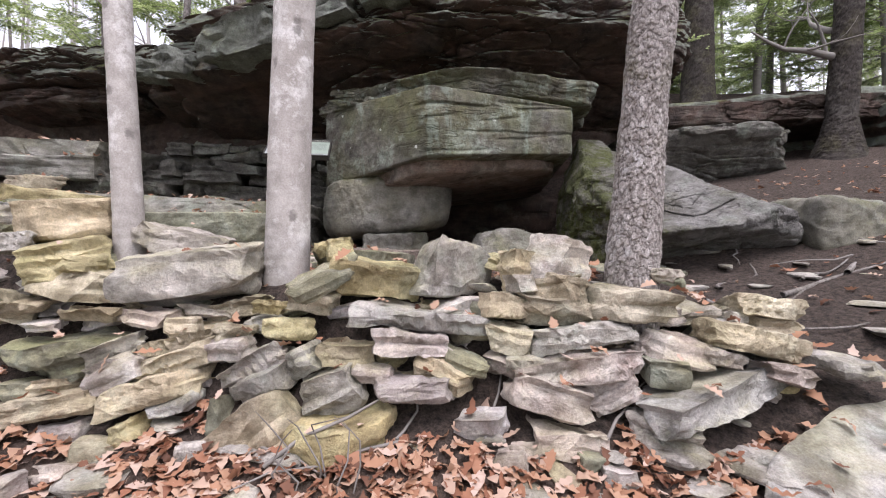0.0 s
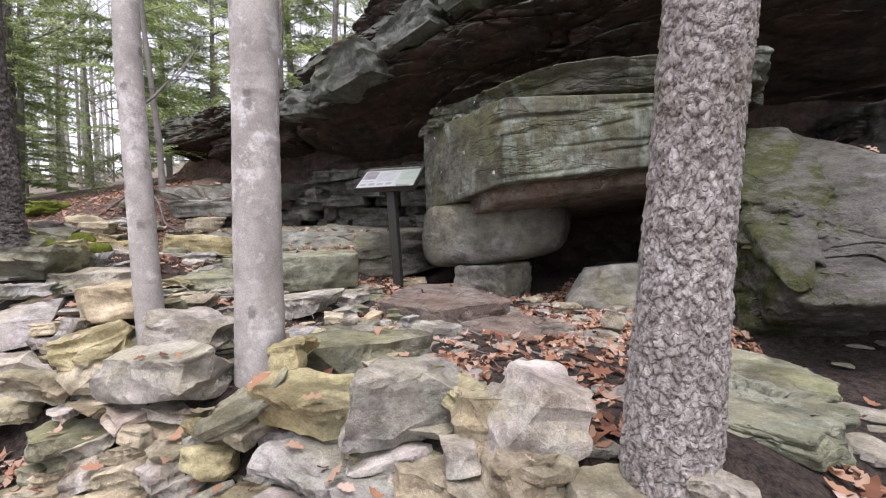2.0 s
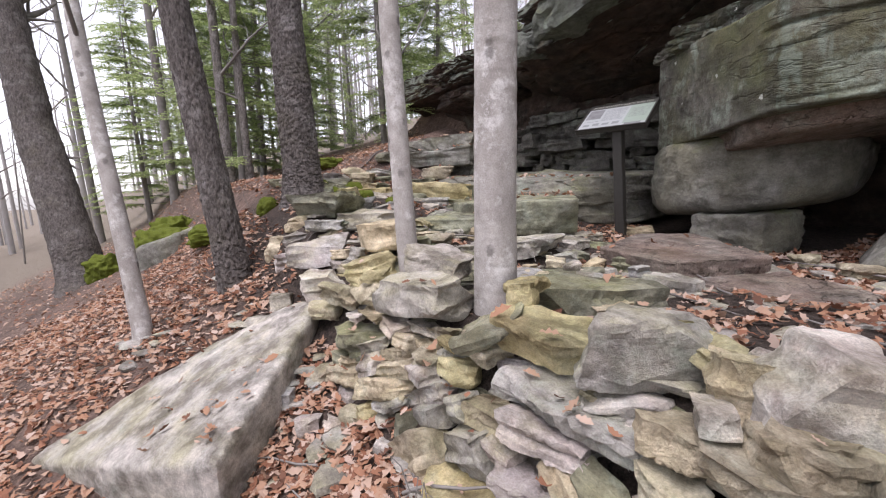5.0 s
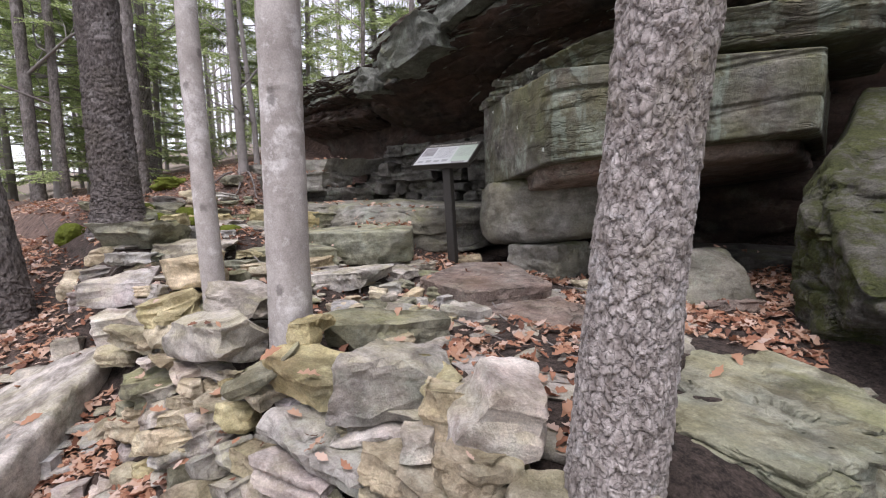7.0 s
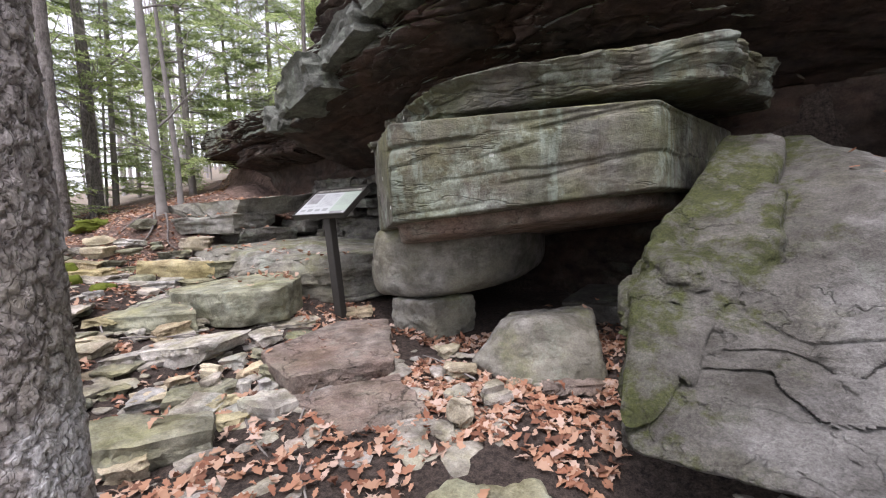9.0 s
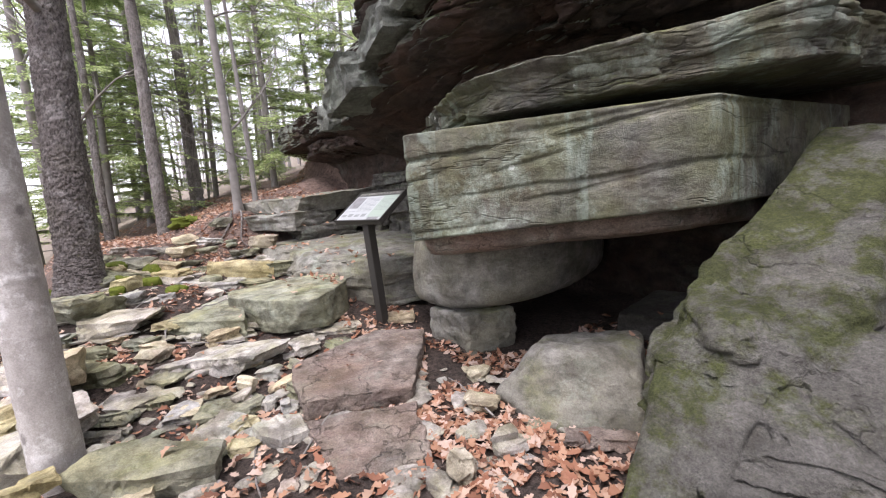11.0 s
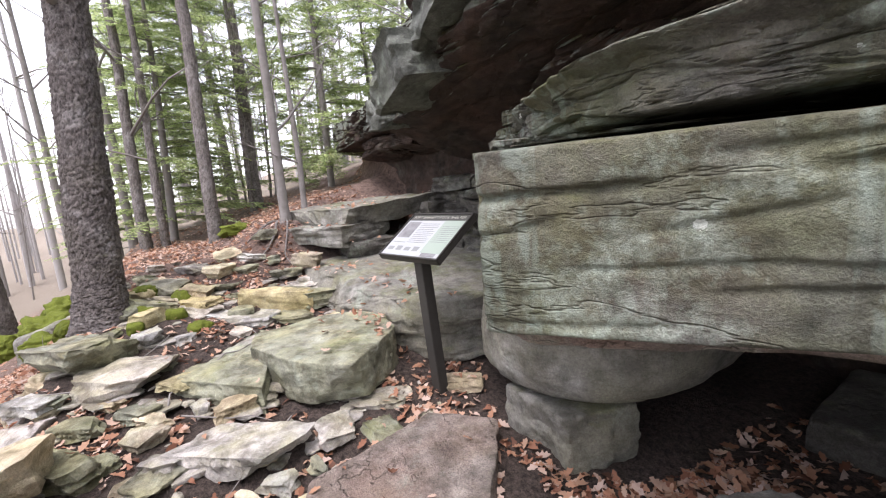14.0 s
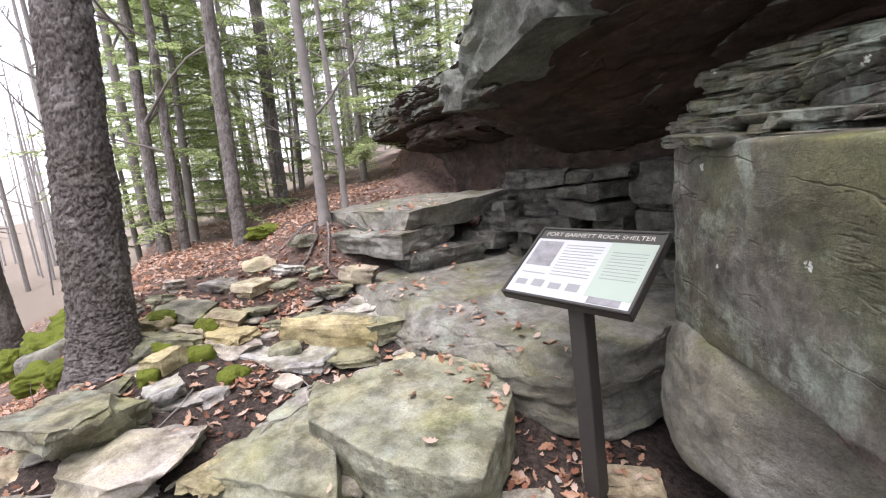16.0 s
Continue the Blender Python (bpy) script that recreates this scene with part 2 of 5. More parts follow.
STONE = {
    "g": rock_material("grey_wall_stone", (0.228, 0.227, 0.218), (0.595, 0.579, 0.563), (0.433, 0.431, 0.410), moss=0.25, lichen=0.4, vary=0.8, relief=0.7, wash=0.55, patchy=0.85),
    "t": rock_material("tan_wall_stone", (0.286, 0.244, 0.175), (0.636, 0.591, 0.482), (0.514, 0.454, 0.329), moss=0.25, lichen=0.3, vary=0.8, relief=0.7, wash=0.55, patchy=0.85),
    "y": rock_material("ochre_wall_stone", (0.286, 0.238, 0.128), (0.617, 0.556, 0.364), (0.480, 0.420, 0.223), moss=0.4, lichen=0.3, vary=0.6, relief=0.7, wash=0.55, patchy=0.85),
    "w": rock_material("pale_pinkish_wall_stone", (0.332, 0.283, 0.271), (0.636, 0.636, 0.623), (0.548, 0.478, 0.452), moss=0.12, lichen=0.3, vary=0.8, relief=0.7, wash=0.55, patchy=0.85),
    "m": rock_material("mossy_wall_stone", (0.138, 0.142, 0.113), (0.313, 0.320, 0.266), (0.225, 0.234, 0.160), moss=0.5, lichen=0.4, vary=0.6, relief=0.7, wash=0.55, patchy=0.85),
    "r": REDROCK,
}


def soil_material():
    m, nt, b = surface("leafy_forest_soil", 0.95)
    pos = nt.nodes.new("ShaderNodeNewGeometry").outputs["Position"]
    big, mid, fine = noise_at(nt, pos, 0.9, 6), noise_at(nt, pos, 14, 8), noise_at(nt, pos, 120, 3)
    earth = mix(nt, ramp(nt, noise_at(nt, pos, 30, 8, rough=0.75), (0.35, (0, 0, 0)), (0.65, (1, 1, 1))), (0.024, 0.019, 0.016), (0.14, 0.106, 0.088))
    litter = mix(nt, ramp(nt, noise_at(nt, pos, 11, 12, rough=0.85), (0.35, (0, 0, 0)), (0.65, (1, 1, 1))), (0.04, 0.026, 0.021), (0.38, 0.265, 0.215))
    sep = nt.nodes.new("ShaderNodeSeparateXYZ")
    nt.links.new(pos, sep.inputs[0])
    far = maths(nt, "MAXIMUM", ramp(nt, maths(nt, "MULTIPLY", sep.outputs["X"], -0.1), (0.38, (0, 0, 0)), (0.55, (1, 1, 1))), ramp(nt, maths(nt, "MULTIPLY", maths(nt, "SUBTRACT", 1.9, sep.outputs["Y"]), 0.2), (0.08, (0, 0, 0)), (0.2, (1, 1, 1))))
    cover = maths(nt, "MULTIPLY", far, ramp(nt, big, (0.3, (0.3, 0.3, 0.3)), (0.55, (1, 1, 1))))
    c = mix(nt, cover, earth, litter)
    grass = ramp(nt, noise_at(nt, pos, 0.7, 7, rough=0.7), (0.62, (0, 0, 0)), (0.72, (1, 1, 1)))
    c = mix(nt, maths(nt, "MULTIPLY", grass, maths(nt, "MULTIPLY", far, 0.7)), c, (0.13, 0.14, 0.045))
    c = mix(nt, 0.5, c, ramp(nt, fine, (0.3, (0.5, 0.5, 0.5)), (0.7, (1.3, 1.3, 1.3))), "MULTIPLY")
    meadow = ramp(nt, maths(nt, "MULTIPLY", maths(nt, "ADD", sep.outputs["X"], maths(nt, "MULTIPLY", big, 6.0)), -0.02), (0.2, (0, 0, 0)), (0.34, (1, 1, 1)))
    c = mix(nt, meadow, c, mix(nt, mid, (0.14, 0.115, 0.085), (0.27, 0.23, 0.185)))
    nt.links.new(c, b.inputs["Base Color"])
    bump(nt, b, maths(nt, "ADD", mid, maths(nt, "MULTIPLY", noise_at(nt, pos, 45, 6, rough=0.8), 0.9)), 1.0, 0.045)
    return m


def bark_material(name, dark, light, patch, moss=0.0, smooth=False):
    m, nt, b = surface(name, 0.9)
    geo = nt.nodes.new("ShaderNodeNewGeometry")
    pos = geo.outputs["Position"]
    mid, fine = noise_at(nt, pos, 46 if not smooth else 9, 6, (1, 1, 0.5 if not smooth else 0.7)), noise_at(nt, pos, 130, 3)
    c = mix(nt, ramp(nt, mid, (0.3, (0, 0, 0)), (0.7, (1, 1, 1))), dark, light)
    blot = ramp(nt, noise_at(nt, pos, 7 if smooth else 3.2, 9, rough=0.75), (0.52, (0, 0, 0)), (0.62, (1, 1, 1)))
    c = mix(nt, maths(nt, "MULTIPLY", blot, 0.75), c, patch)
    if smooth:
        ring = ramp(nt, noise_at(nt, pos, 3, 4, (1, 1, 12)), (0.64, (0, 0, 0)), (0.7, (1, 1, 1)))
        c = mix(nt, maths(nt, "MULTIPLY", ring, 0.3), c, dark)
        eye = nt.nodes.new("ShaderNodeTexVoronoi")
        eye.inputs["Scale"].default_value = 1.0
        knots = nt.nodes.new("ShaderNodeMapping")
        knots.inputs["Scale"].default_value = (7, 7, 5)
        nt.links.new(pos, knots.inputs["Vector"])
        nt.links.new(knots.outputs[0], eye.inputs["Vector"])
        knot = ramp(nt, maths(nt, "ADD", eye.outputs["Distance"], maths(nt, "MULTIPLY", noise_at(nt, pos, 60, 4), 0.2)), (0.2, (1, 1, 1)), (0.28, (0, 0, 0)))
        c = mix(nt, maths(nt, "MULTIPLY", knot, 0.6), c, tuple(0.35 * k for k in dark))
    flake = None
    if not smooth:
        wob = node(nt, "TexNoise", Scale=30.0, Detail=4.0)
        nt.links.new(pos, wob.inputs["Vector"])
        shift = nt.nodes.new("ShaderNodeVectorMath")
        shift.operation = "MULTIPLY_ADD"
        nt.links.new(wob.outputs["Color"], shift.inputs[0])
        shift.inputs[1].default_value = (0.05, 0.05, 0.05)
        nt.links.new(pos, shift.inputs[2])
        mp = nt.nodes.new("ShaderNodeMapping")
        mp.inputs["Scale"].default_value = (66, 66, 30)
        nt.links.new(shift.outputs[0], mp.inputs["Vector"])
        v = nt.nodes.new("ShaderNodeTexVoronoi")
        v.inputs["Scale"].default_value = 1.0
        nt.links.new(mp.outputs[0], v.inputs["Vector"])
        e = nt.nodes.new("ShaderNodeTexVoronoi")
        e.feature = "DISTANCE_TO_EDGE"
        e.inputs["Scale"].default_value = 1.0
        nt.links.new(mp.outputs[0], e.inputs["Vector"])
        one = nt.nodes.new("ShaderNodeSeparateColor")
        nt.links.new(v.outputs["Color"], one.inputs[0])
        c = mix(nt, 0.12, c, ramp(nt, one.outputs[0], (0.1, (0.55, 0.53, 0.52)), (0.5, (1.0, 1.0, 1.0)), (0.9, (1.5, 1.49, 1.47))), "MULTIPLY")
        gap = ramp(nt, e.outputs["Distance"], (0.03, (1, 1, 1)), (0.1, (0, 0, 0)))
        c = mix(nt, maths(nt, "MULTIPLY", gap, 0.05), c, tuple(0.35 * k for k in dark))
        flake = maths(nt, "MULTIPLY", maths(nt, "SUBTRACT", 1.0, gap), maths(nt, "ADD", one.outputs[1], 0.4))
    if moss:
        field = ramp(nt, noise_at(nt, pos, 2.0, 8, rough=0.7), (0.5, (0, 0, 0)), (0.66, (1, 1, 1)))
        c = mix(nt, maths(nt, "MULTIPLY", field, moss), c, (0.14, 0.13, 0.05))
    c = mix(nt, 0.5, c, ramp(nt, fine, (0.3, (0.6, 0.6, 0.6)), (0.7, (1.2, 1.2, 1.2))), "MULTIPLY")
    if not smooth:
        # Shade in the crevices between bark plates, painted as a darker tone
        crevices = nt.nodes.new("ShaderNodeAttribute")
        crevices.attribute_name = "crevice_shade"
        c = mix(nt, maths(nt, "MULTIPLY", crevices.outputs["Fac"], 0.62), c, tuple(0.5 * k for k in dark))
    nt.links.new(c, b.inputs["Base Color"])
    h = maths(nt, "ADD", mid, maths(nt, "MULTIPLY", fine, 0.4))
    if flake:
        h = maths(nt, "ADD", maths(nt, "MULTIPLY", flake, 0.25), maths(nt, "MULTIPLY", h, 0.6))
    bump(nt, b, h, 0.25 if smooth else 1.0, 0.012 if smooth else 0.013)
    return m


def plain(name, low, high, roughness=0.7, scale=20.0, metal=0.0):
    m, nt, b = surface(name, roughness)
    pos = nt.nodes.new("ShaderNodeNewGeometry").outputs["Position"]
    nt.links.new(mix(nt, noise_at(nt, pos, scale, 6), low, high), b.inputs["Base Color"])
    b.inputs["Metallic"].default_value = metal
    return m


def leaf_material(name, *stops, glow=0.25):
    m, nt, b = surface(name, 0.75)
    rnd = nt.nodes.new("ShaderNodeNewGeometry").outputs["Random Per Island"]
    c = ramp(nt, rnd, *stops)
    nt.links.new(c, b.inputs["Base Color"])
    t = nt.nodes.new("ShaderNodeBsdfTranslucent")
    nt.links.new(c, t.inputs["Color"])
    mx = nt.nodes.new("ShaderNodeMixShader")
    mx.inputs[0].default_value = glow
    nt.links.new(b.outputs[0], mx.inputs[1])
    nt.links.new(t.outputs[0], mx.inputs[2])
    nt.links.new(mx.outputs[0], nt.nodes["Material Output"].inputs["Surface"])
    return m


SOIL = soil_material()
BEECH = bark_material("smooth_grey_bark", (0.29, 0.265, 0.245), (0.5, 0.47, 0.445), (0.66, 0.645, 0.63), smooth=True)
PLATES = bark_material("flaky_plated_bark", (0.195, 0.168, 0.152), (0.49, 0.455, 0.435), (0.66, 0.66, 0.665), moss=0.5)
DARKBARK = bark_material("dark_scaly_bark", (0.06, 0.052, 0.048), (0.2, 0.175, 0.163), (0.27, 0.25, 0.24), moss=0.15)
# Dark bark at under half brightness; the hillside's shade is in the colour
SHADEBARK = bark_material("blackish_shade_bark", (0.025, 0.021, 0.018), (0.08, 0.068, 0.06), (0.11, 0.1, 0.09), moss=0.3)
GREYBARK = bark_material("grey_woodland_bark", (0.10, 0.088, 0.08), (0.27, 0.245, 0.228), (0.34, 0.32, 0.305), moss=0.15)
TWIG = plain("grey_brown_twig_bark", (0.11, 0.1, 0.09), (0.3, 0.28, 0.262), 0.9, 9)
# Paler than the near twigs: distance haze is put into the colour
FARWOOD = plain("haze_pale_wood", (0.26, 0.245, 0.23), (0.42, 0.40, 0.385), 0.95, 2)
NEEDLES = leaf_material("hemlock_needles", (0.0, (0.15, 0.21, 0.08)), (0.5, (0.32, 0.4, 0.16)), (1.0, (0.55, 0.62, 0.33)), glow=0.6)
LITTER = leaf_material("dry_oak_leaves", (0.0, (0.12, 0.06, 0.04)), (0.2, (0.28, 0.125, 0.075)), (0.45, (0.4, 0.225, 0.14)), (0.7, (0.45, 0.3, 0.215)), (1.0, (0.52, 0.4, 0.335)))
MOSS = plain("bright_moss", (0.022, 0.035, 0.004), (0.15, 0.175, 0.02), 0.95, 55)
BRONZE = plain("dark_bronze_paint", (0.028, 0.026, 0.023), (0.045, 0.042, 0.038), 0.5, 30)
PAPER = plain("white_printed_panel", (0.31, 0.325, 0.33), (0.34, 0.355, 0.36), 0.3, 8)
PANEL_GREEN = plain("pale_green_print", (0.235, 0.285, 0.24), (0.255, 0.305, 0.26), 0.3, 8)
PANEL_HEAD = plain("dark_grey_print", (0.035, 0.035, 0.03), (0.05, 0.05, 0.045), 0.35, 8)
PANEL_INK = plain("grey_ink", (0.17, 0.18, 0.18), (0.2, 0.21, 0.21), 0.4, 8)
PANEL_PHOTO = plain("grey_photo_print", (0.05, 0.05, 0.05), (0.28, 0.28, 0.29), 0.4, 22)
LETTERS = plain("pale_letters", (0.33, 0.32, 0.28), (0.36, 0.35, 0.31), 0.5, 8)


# ---- mesh helpers ----
def mesh_object(name, verts, faces, material, smooth=True, sharp=None):
    me = bpy.data.meshes.new(name)
    me.from_pydata([tuple(v) for v in verts] if not isinstance(verts, np.ndarray) else verts.tolist(), [], faces if isinstance(faces, list) else faces.tolist())
    me.materials.append(material)
    me.polygons.foreach_set("use_smooth", [smooth] * len(me.polygons))
    if sharp:
        me.set_sharp_from_angle(angle=radians(sharp))
    me.update()
    return new(name, me)


def child(ob, parent):
    ob.parent = parent
    ob.matrix_parent_inverse = parent.matrix_basis.inverted()
    return ob


def part(name, bm, material, parent, label=""):
    me = bpy.data.meshes.new(name)
    bm.to_mesh(me)
    bm.free()
    me.materials.append(material)
    ob = new(name, me)
    child(ob, parent)
    return tagged(ob, label) if label else ob


GRIDS = {}


def cube_grid(n):
    """Points of a cube's skin, n squares a side, and its faces."""
    if n not in GRIDS:
        index, verts, faces = {}, [], []
        for axis in range(3):
            for side in (0, n):
                ids = []
                for i in range(n + 1):
                    for j in range(n + 1):
                        k = [0, 0, 0]
                        k[axis], k[(axis + 1) % 3], k[(axis + 2) % 3] = side, i, j
                        k = tuple(k)
                        if k not in index:
                            index[k] = len(verts)
                            verts.append([2 * c / n - 1 for c in k])
                        ids.append(index[k])
                for i in range(n):
                    for j in range(n):
                        a, b2, c, d = ids[i * (n + 1) + j], ids[(i + 1) * (n + 1) + j], ids[(i + 1) * (n + 1) + j + 1], ids[i * (n + 1) + j + 1]
                        faces.append([a, b2, c, d] if side else [a, d, c, b2])
        GRIDS[n] = (np.array(verts), np.array(faces))
    return GRIDS[n]


def hewn(half, planes, n, seed, rough=0.03, freq=3.0, beds=0.0, bed_freq=9.0, crisp=26, cracks=0.0, relax=1, blocks=0.0, block_size=(0.9, 0.9, 0.22), chips=0.0):
    """A rock's skin round the origin: the solid inside the planes (normal, offset), with broken beds and a rough skin."""
    cube, faces = cube_grid(n)
    d = cube * np.array(half)
    d = d / np.maximum(np.linalg.norm(cube, axis=1, keepdims=True) ** 0.35, 1e-6)
    total = np.zeros(len(d))
    for nrm, off in planes:
        total += np.maximum(d @ np.array(nrm) / off, 0) ** crisp
    v = d / np.maximum(total, 1e-12)[:, None] ** (1 / crisp)
    a, c = np.concatenate([faces[:, [0, 1]], faces[:, [1, 2]], faces[:, [2, 3]], faces[:, [3, 0]]]).T
    count = np.bincount(a, minlength=len(v)) + np.bincount(c, minlength=len(v))
    for _ in range(relax):
        s = np.stack([np.bincount(a, v[c, k], len(v)) + np.bincount(c, v[a, k], len(v)) for k in range(3)], 1)
        v = 0.35 * v + 0.65 * s / count[:, None]
    out = v / np.maximum(np.linalg.norm(v, axis=1, keepdims=True), 1e-6)
    skin = rough * fbm(v * freq + seed * 3.7, seed, 5)
    if beds:
        flat = out * np.array([1, 1, 0.25])
        warp = v[:, 2] + 0.12 * fbm(v * np.array([0.8, 0.8, 0.3]) + 9.1, seed + 3, 3) * 0.6
        level = np.stack([0.25 * v[:, 0], 0.25 * v[:, 1], warp * bed_freq], 1)
        shelf = vnoise(level + seed, seed + 8) + 0.5 * vnoise(level * np.array([3, 3, 2.3]) + seed, seed + 12)
        v = v + flat * (beds * np.tanh(2.2 * shelf))[:, None]
    if cracks:
        d1, d2, own, _ = cells(v * np.array([1.3, 1.3, 2.6]) + 0.15 * fbm(v * 3, seed, 3)[:, None], seed + 40)
        groove = np.exp(-((d2 - d1) / 0.05) ** 2)
        skin = skin - cracks * groove + 0.5 * cracks * (own - 0.5)
    if blocks:
        for k, amp in ((1.0, 1.0), (0.42, 0.45)):
            d1, d2, own, _ = cells((v + 0.06 * fbm(v * 2.5, seed + 5, 3)[:, None]) / (np.array(block_size) * k), seed + 60)
            skin = skin + amp * blocks * (own - 0.5) * 2 - amp * 0.4 * blocks * np.exp(-((d2 - d1) / 0.06) ** 2)
    if chips:
        skin = skin - chips * np.abs(fbm(v * 9 + seed, seed + 70, 4)) - 0.6 * chips * np.maximum(vnoise(v * 3.5, seed + 71), 0.1)
    return v + out * skin[:, None], faces


def box_planes(half, rng, jitter=0.16, cuts=7, deep=(0.78, 1.02)):
    planes = []
    half = np.array(half)
    for axis in range(3):
        for s in (-1, 1):
            nrm = np.zeros(3)
            nrm[axis] = s
            nrm += rng.normal(0, jitter, 3) * np.array([1, 1, 1])
            nrm /= half
            planes.append((nrm / np.linalg.norm(nrm * half) , rng.uniform(0.86, 1.04)))
    for _ in range(cuts):
        nrm = rng.normal(0, 1, 3)
        nrm /= np.linalg.norm(nrm)
        planes.append((nrm / half, rng.uniform(*deep) * np.abs(nrm).max() ** -0.12 * 1.12))
    return planes


def cleft(half, rng, cuts=9, jitter=0.2, deep=(0.62, 0.98), rough=0.01, edge=0.05, under=0.0):
    """An angular stone: a block split along random planes, with slightly broken faces."""
    half = np.array(half)
    bm = bmesh.new()
    bmesh.ops.create_cube(bm, size=2)
    for v in bm.verts:
        v.co = Vector([c * h * rng.uniform(0.86, 1.1) for c, h in zip(v.co, half)])
    for _ in range(cuts):
        if rng.uniform() < 0.62:
            turn = rng.uniform(0, 2 * math.pi)
            nrm = np.array([math.cos(turn), math.sin(turn), rng.normal(-under, 0.4)])
        else:
            nrm = rng.normal(0, 1, 3) / half
        nrm /= np.linalg.norm(nrm)
        reach = (np.abs(nrm) * half).sum()
        off = Vector(nrm * reach * rng.uniform(*deep))
        cut = bmesh.ops.bisect_plane(bm, geom=bm.verts[:] + bm.edges[:] + bm.faces[:], plane_co=off, plane_no=Vector(nrm), clear_outer=True)
        rim = [g for g in cut["geom_cut"] if isinstance(g, bmesh.types.BMEdge)]
        if len(rim) > 2:
            bmesh.ops.edgenet_fill(bm, edges=rim)
    bmesh.ops.triangulate(bm, faces=bm.faces[:])
    for _ in range(4):
        long = [e for e in bm.edges if e.calc_length() > edge]
        if not long or len(bm.faces) > 1400:
            break
        bmesh.ops.subdivide_edges(bm, edges=long, cuts=1)
        bmesh.ops.triangulate(bm, faces=[f for f in bm.faces if len(f.verts) > 3])
    bmesh.ops.recalc_face_normals(bm, faces=bm.faces[:])
    bm.normal_update()
    p = np.array([v.co[:] for v in bm.verts])
    nv = np.array([v.normal[:] for v in bm.verts])
    s = rng.randint(9000)
    lay = vnoise(np.stack([p[:, 0] * 4, p[:, 1] * 4, p[:, 2] * 3.0 / half[2]], 1) + s, s)
    p = p + nv * (rough * (0.9 * fbm(p * 9 + s, s, 4) - 1.1 * np.abs(vnoise(p * 24, s + 4)) + 1.1 * np.tanh(4 * lay)))[:, None]
    bm.verts.index_update()
    faces = [[v.index for v in f.verts] for f in bm.faces]
    bm.free()
    return p, faces


def prism_planes(middle, outline, low, high):
    """Planes of an upright prism round middle: outline in plan, counter-clockwise; low and high: (z at middle, slope in x, slope in y)."""
    mx, my, mz = middle
    planes = []
    for (ax, ay), (bx, by) in zip(outline, outline[1:] + outline[:1]):
        nrm = np.array([by - ay, ax - bx, 0.0])
        nrm /= np.linalg.norm(nrm)
        planes.append((nrm, max(0.02, nrm[0] * (ax - mx) + nrm[1] * (ay - my))))
    for (z, sx, sy), s in ((low, -1), (high, 1)):
        nrm = np.array([-sx * s, -sy * s, float(s)])
        k = np.linalg.norm(nrm)
        planes.append((nrm / k, max(0.02, s * (z - mz)) / k))
    return planes


def prism_rock(name, outline, low, high, material, seed, n=40, label="", category="rock", cuts=(), **skin):
    mx, my = np.mean([p[0] for p in outline]), np.mean([p[1] for p in outline])
    mz = (low[0] + high[0]) / 2
    half = (max(abs(p[0] - mx) for p in outline), max(abs(p[1] - my) for p in outline), max(0.05, (high[0] - low[0]) / 2 + 0.3 * abs(high[1]) + 0.3 * abs(high[2])))
    planes = prism_planes((mx, my, mz), outline, low, high)
    for nrm, at in cuts:
        nrm = np.array(nrm) / np.linalg.norm(nrm)
        planes.append((nrm, max(0.03, float(nrm @ (np.array(at) - (mx, my, mz))))))
    v, f = hewn(half, planes, n, seed, **skin)
    ob = mesh_object(name, v, f, material, True, 38)
    ob.matrix_world = pose(mx, my, mz)
    return tagged(ob, label, category) if label else ob


def tube(points, radii, sides=6):
    """A tapered tube along points: verts, faces."""
    pts = np.array(points, float)
    verts, faces = [], []
    for i, p in enumerate(pts):
        d = pts[min(i + 1, len(pts) - 1)] - pts[max(i - 1, 0)]
        d /= np.linalg.norm(d) + 1e-9
        a = np.cross(d, (0.3, 0.9, 0.1) if abs(d[2]) > 0.8 else (0, 0, 1))
        a /= np.linalg.norm(a) + 1e-9
        b = np.cross(d, a)
        for k in range(sides):
            t = 2 * math.pi * k / sides
            verts.append(p + radii[i] * (math.cos(t) * a + math.sin(t) * b))
    for i in range(len(pts) - 1):
        for k in range(sides):
            k2 = (k + 1) % sides
            faces.append([i * sides + k, i * sides + k2, (i + 1) * sides + k2, (i + 1) * sides + k])
    return verts, faces


def gather(pieces):
    verts, faces = [], []
    for v, f in pieces:
        o = len(verts)
        verts += [tuple(q) for q in v]
        faces += [[i + o for i in face] for face in f]
    return verts, faces


# ---- the ground ----
def step(a, b, v):
    t = np.clip((v - a) / (b - a), 0, 1)
    return t * t * (3 - 2 * t)


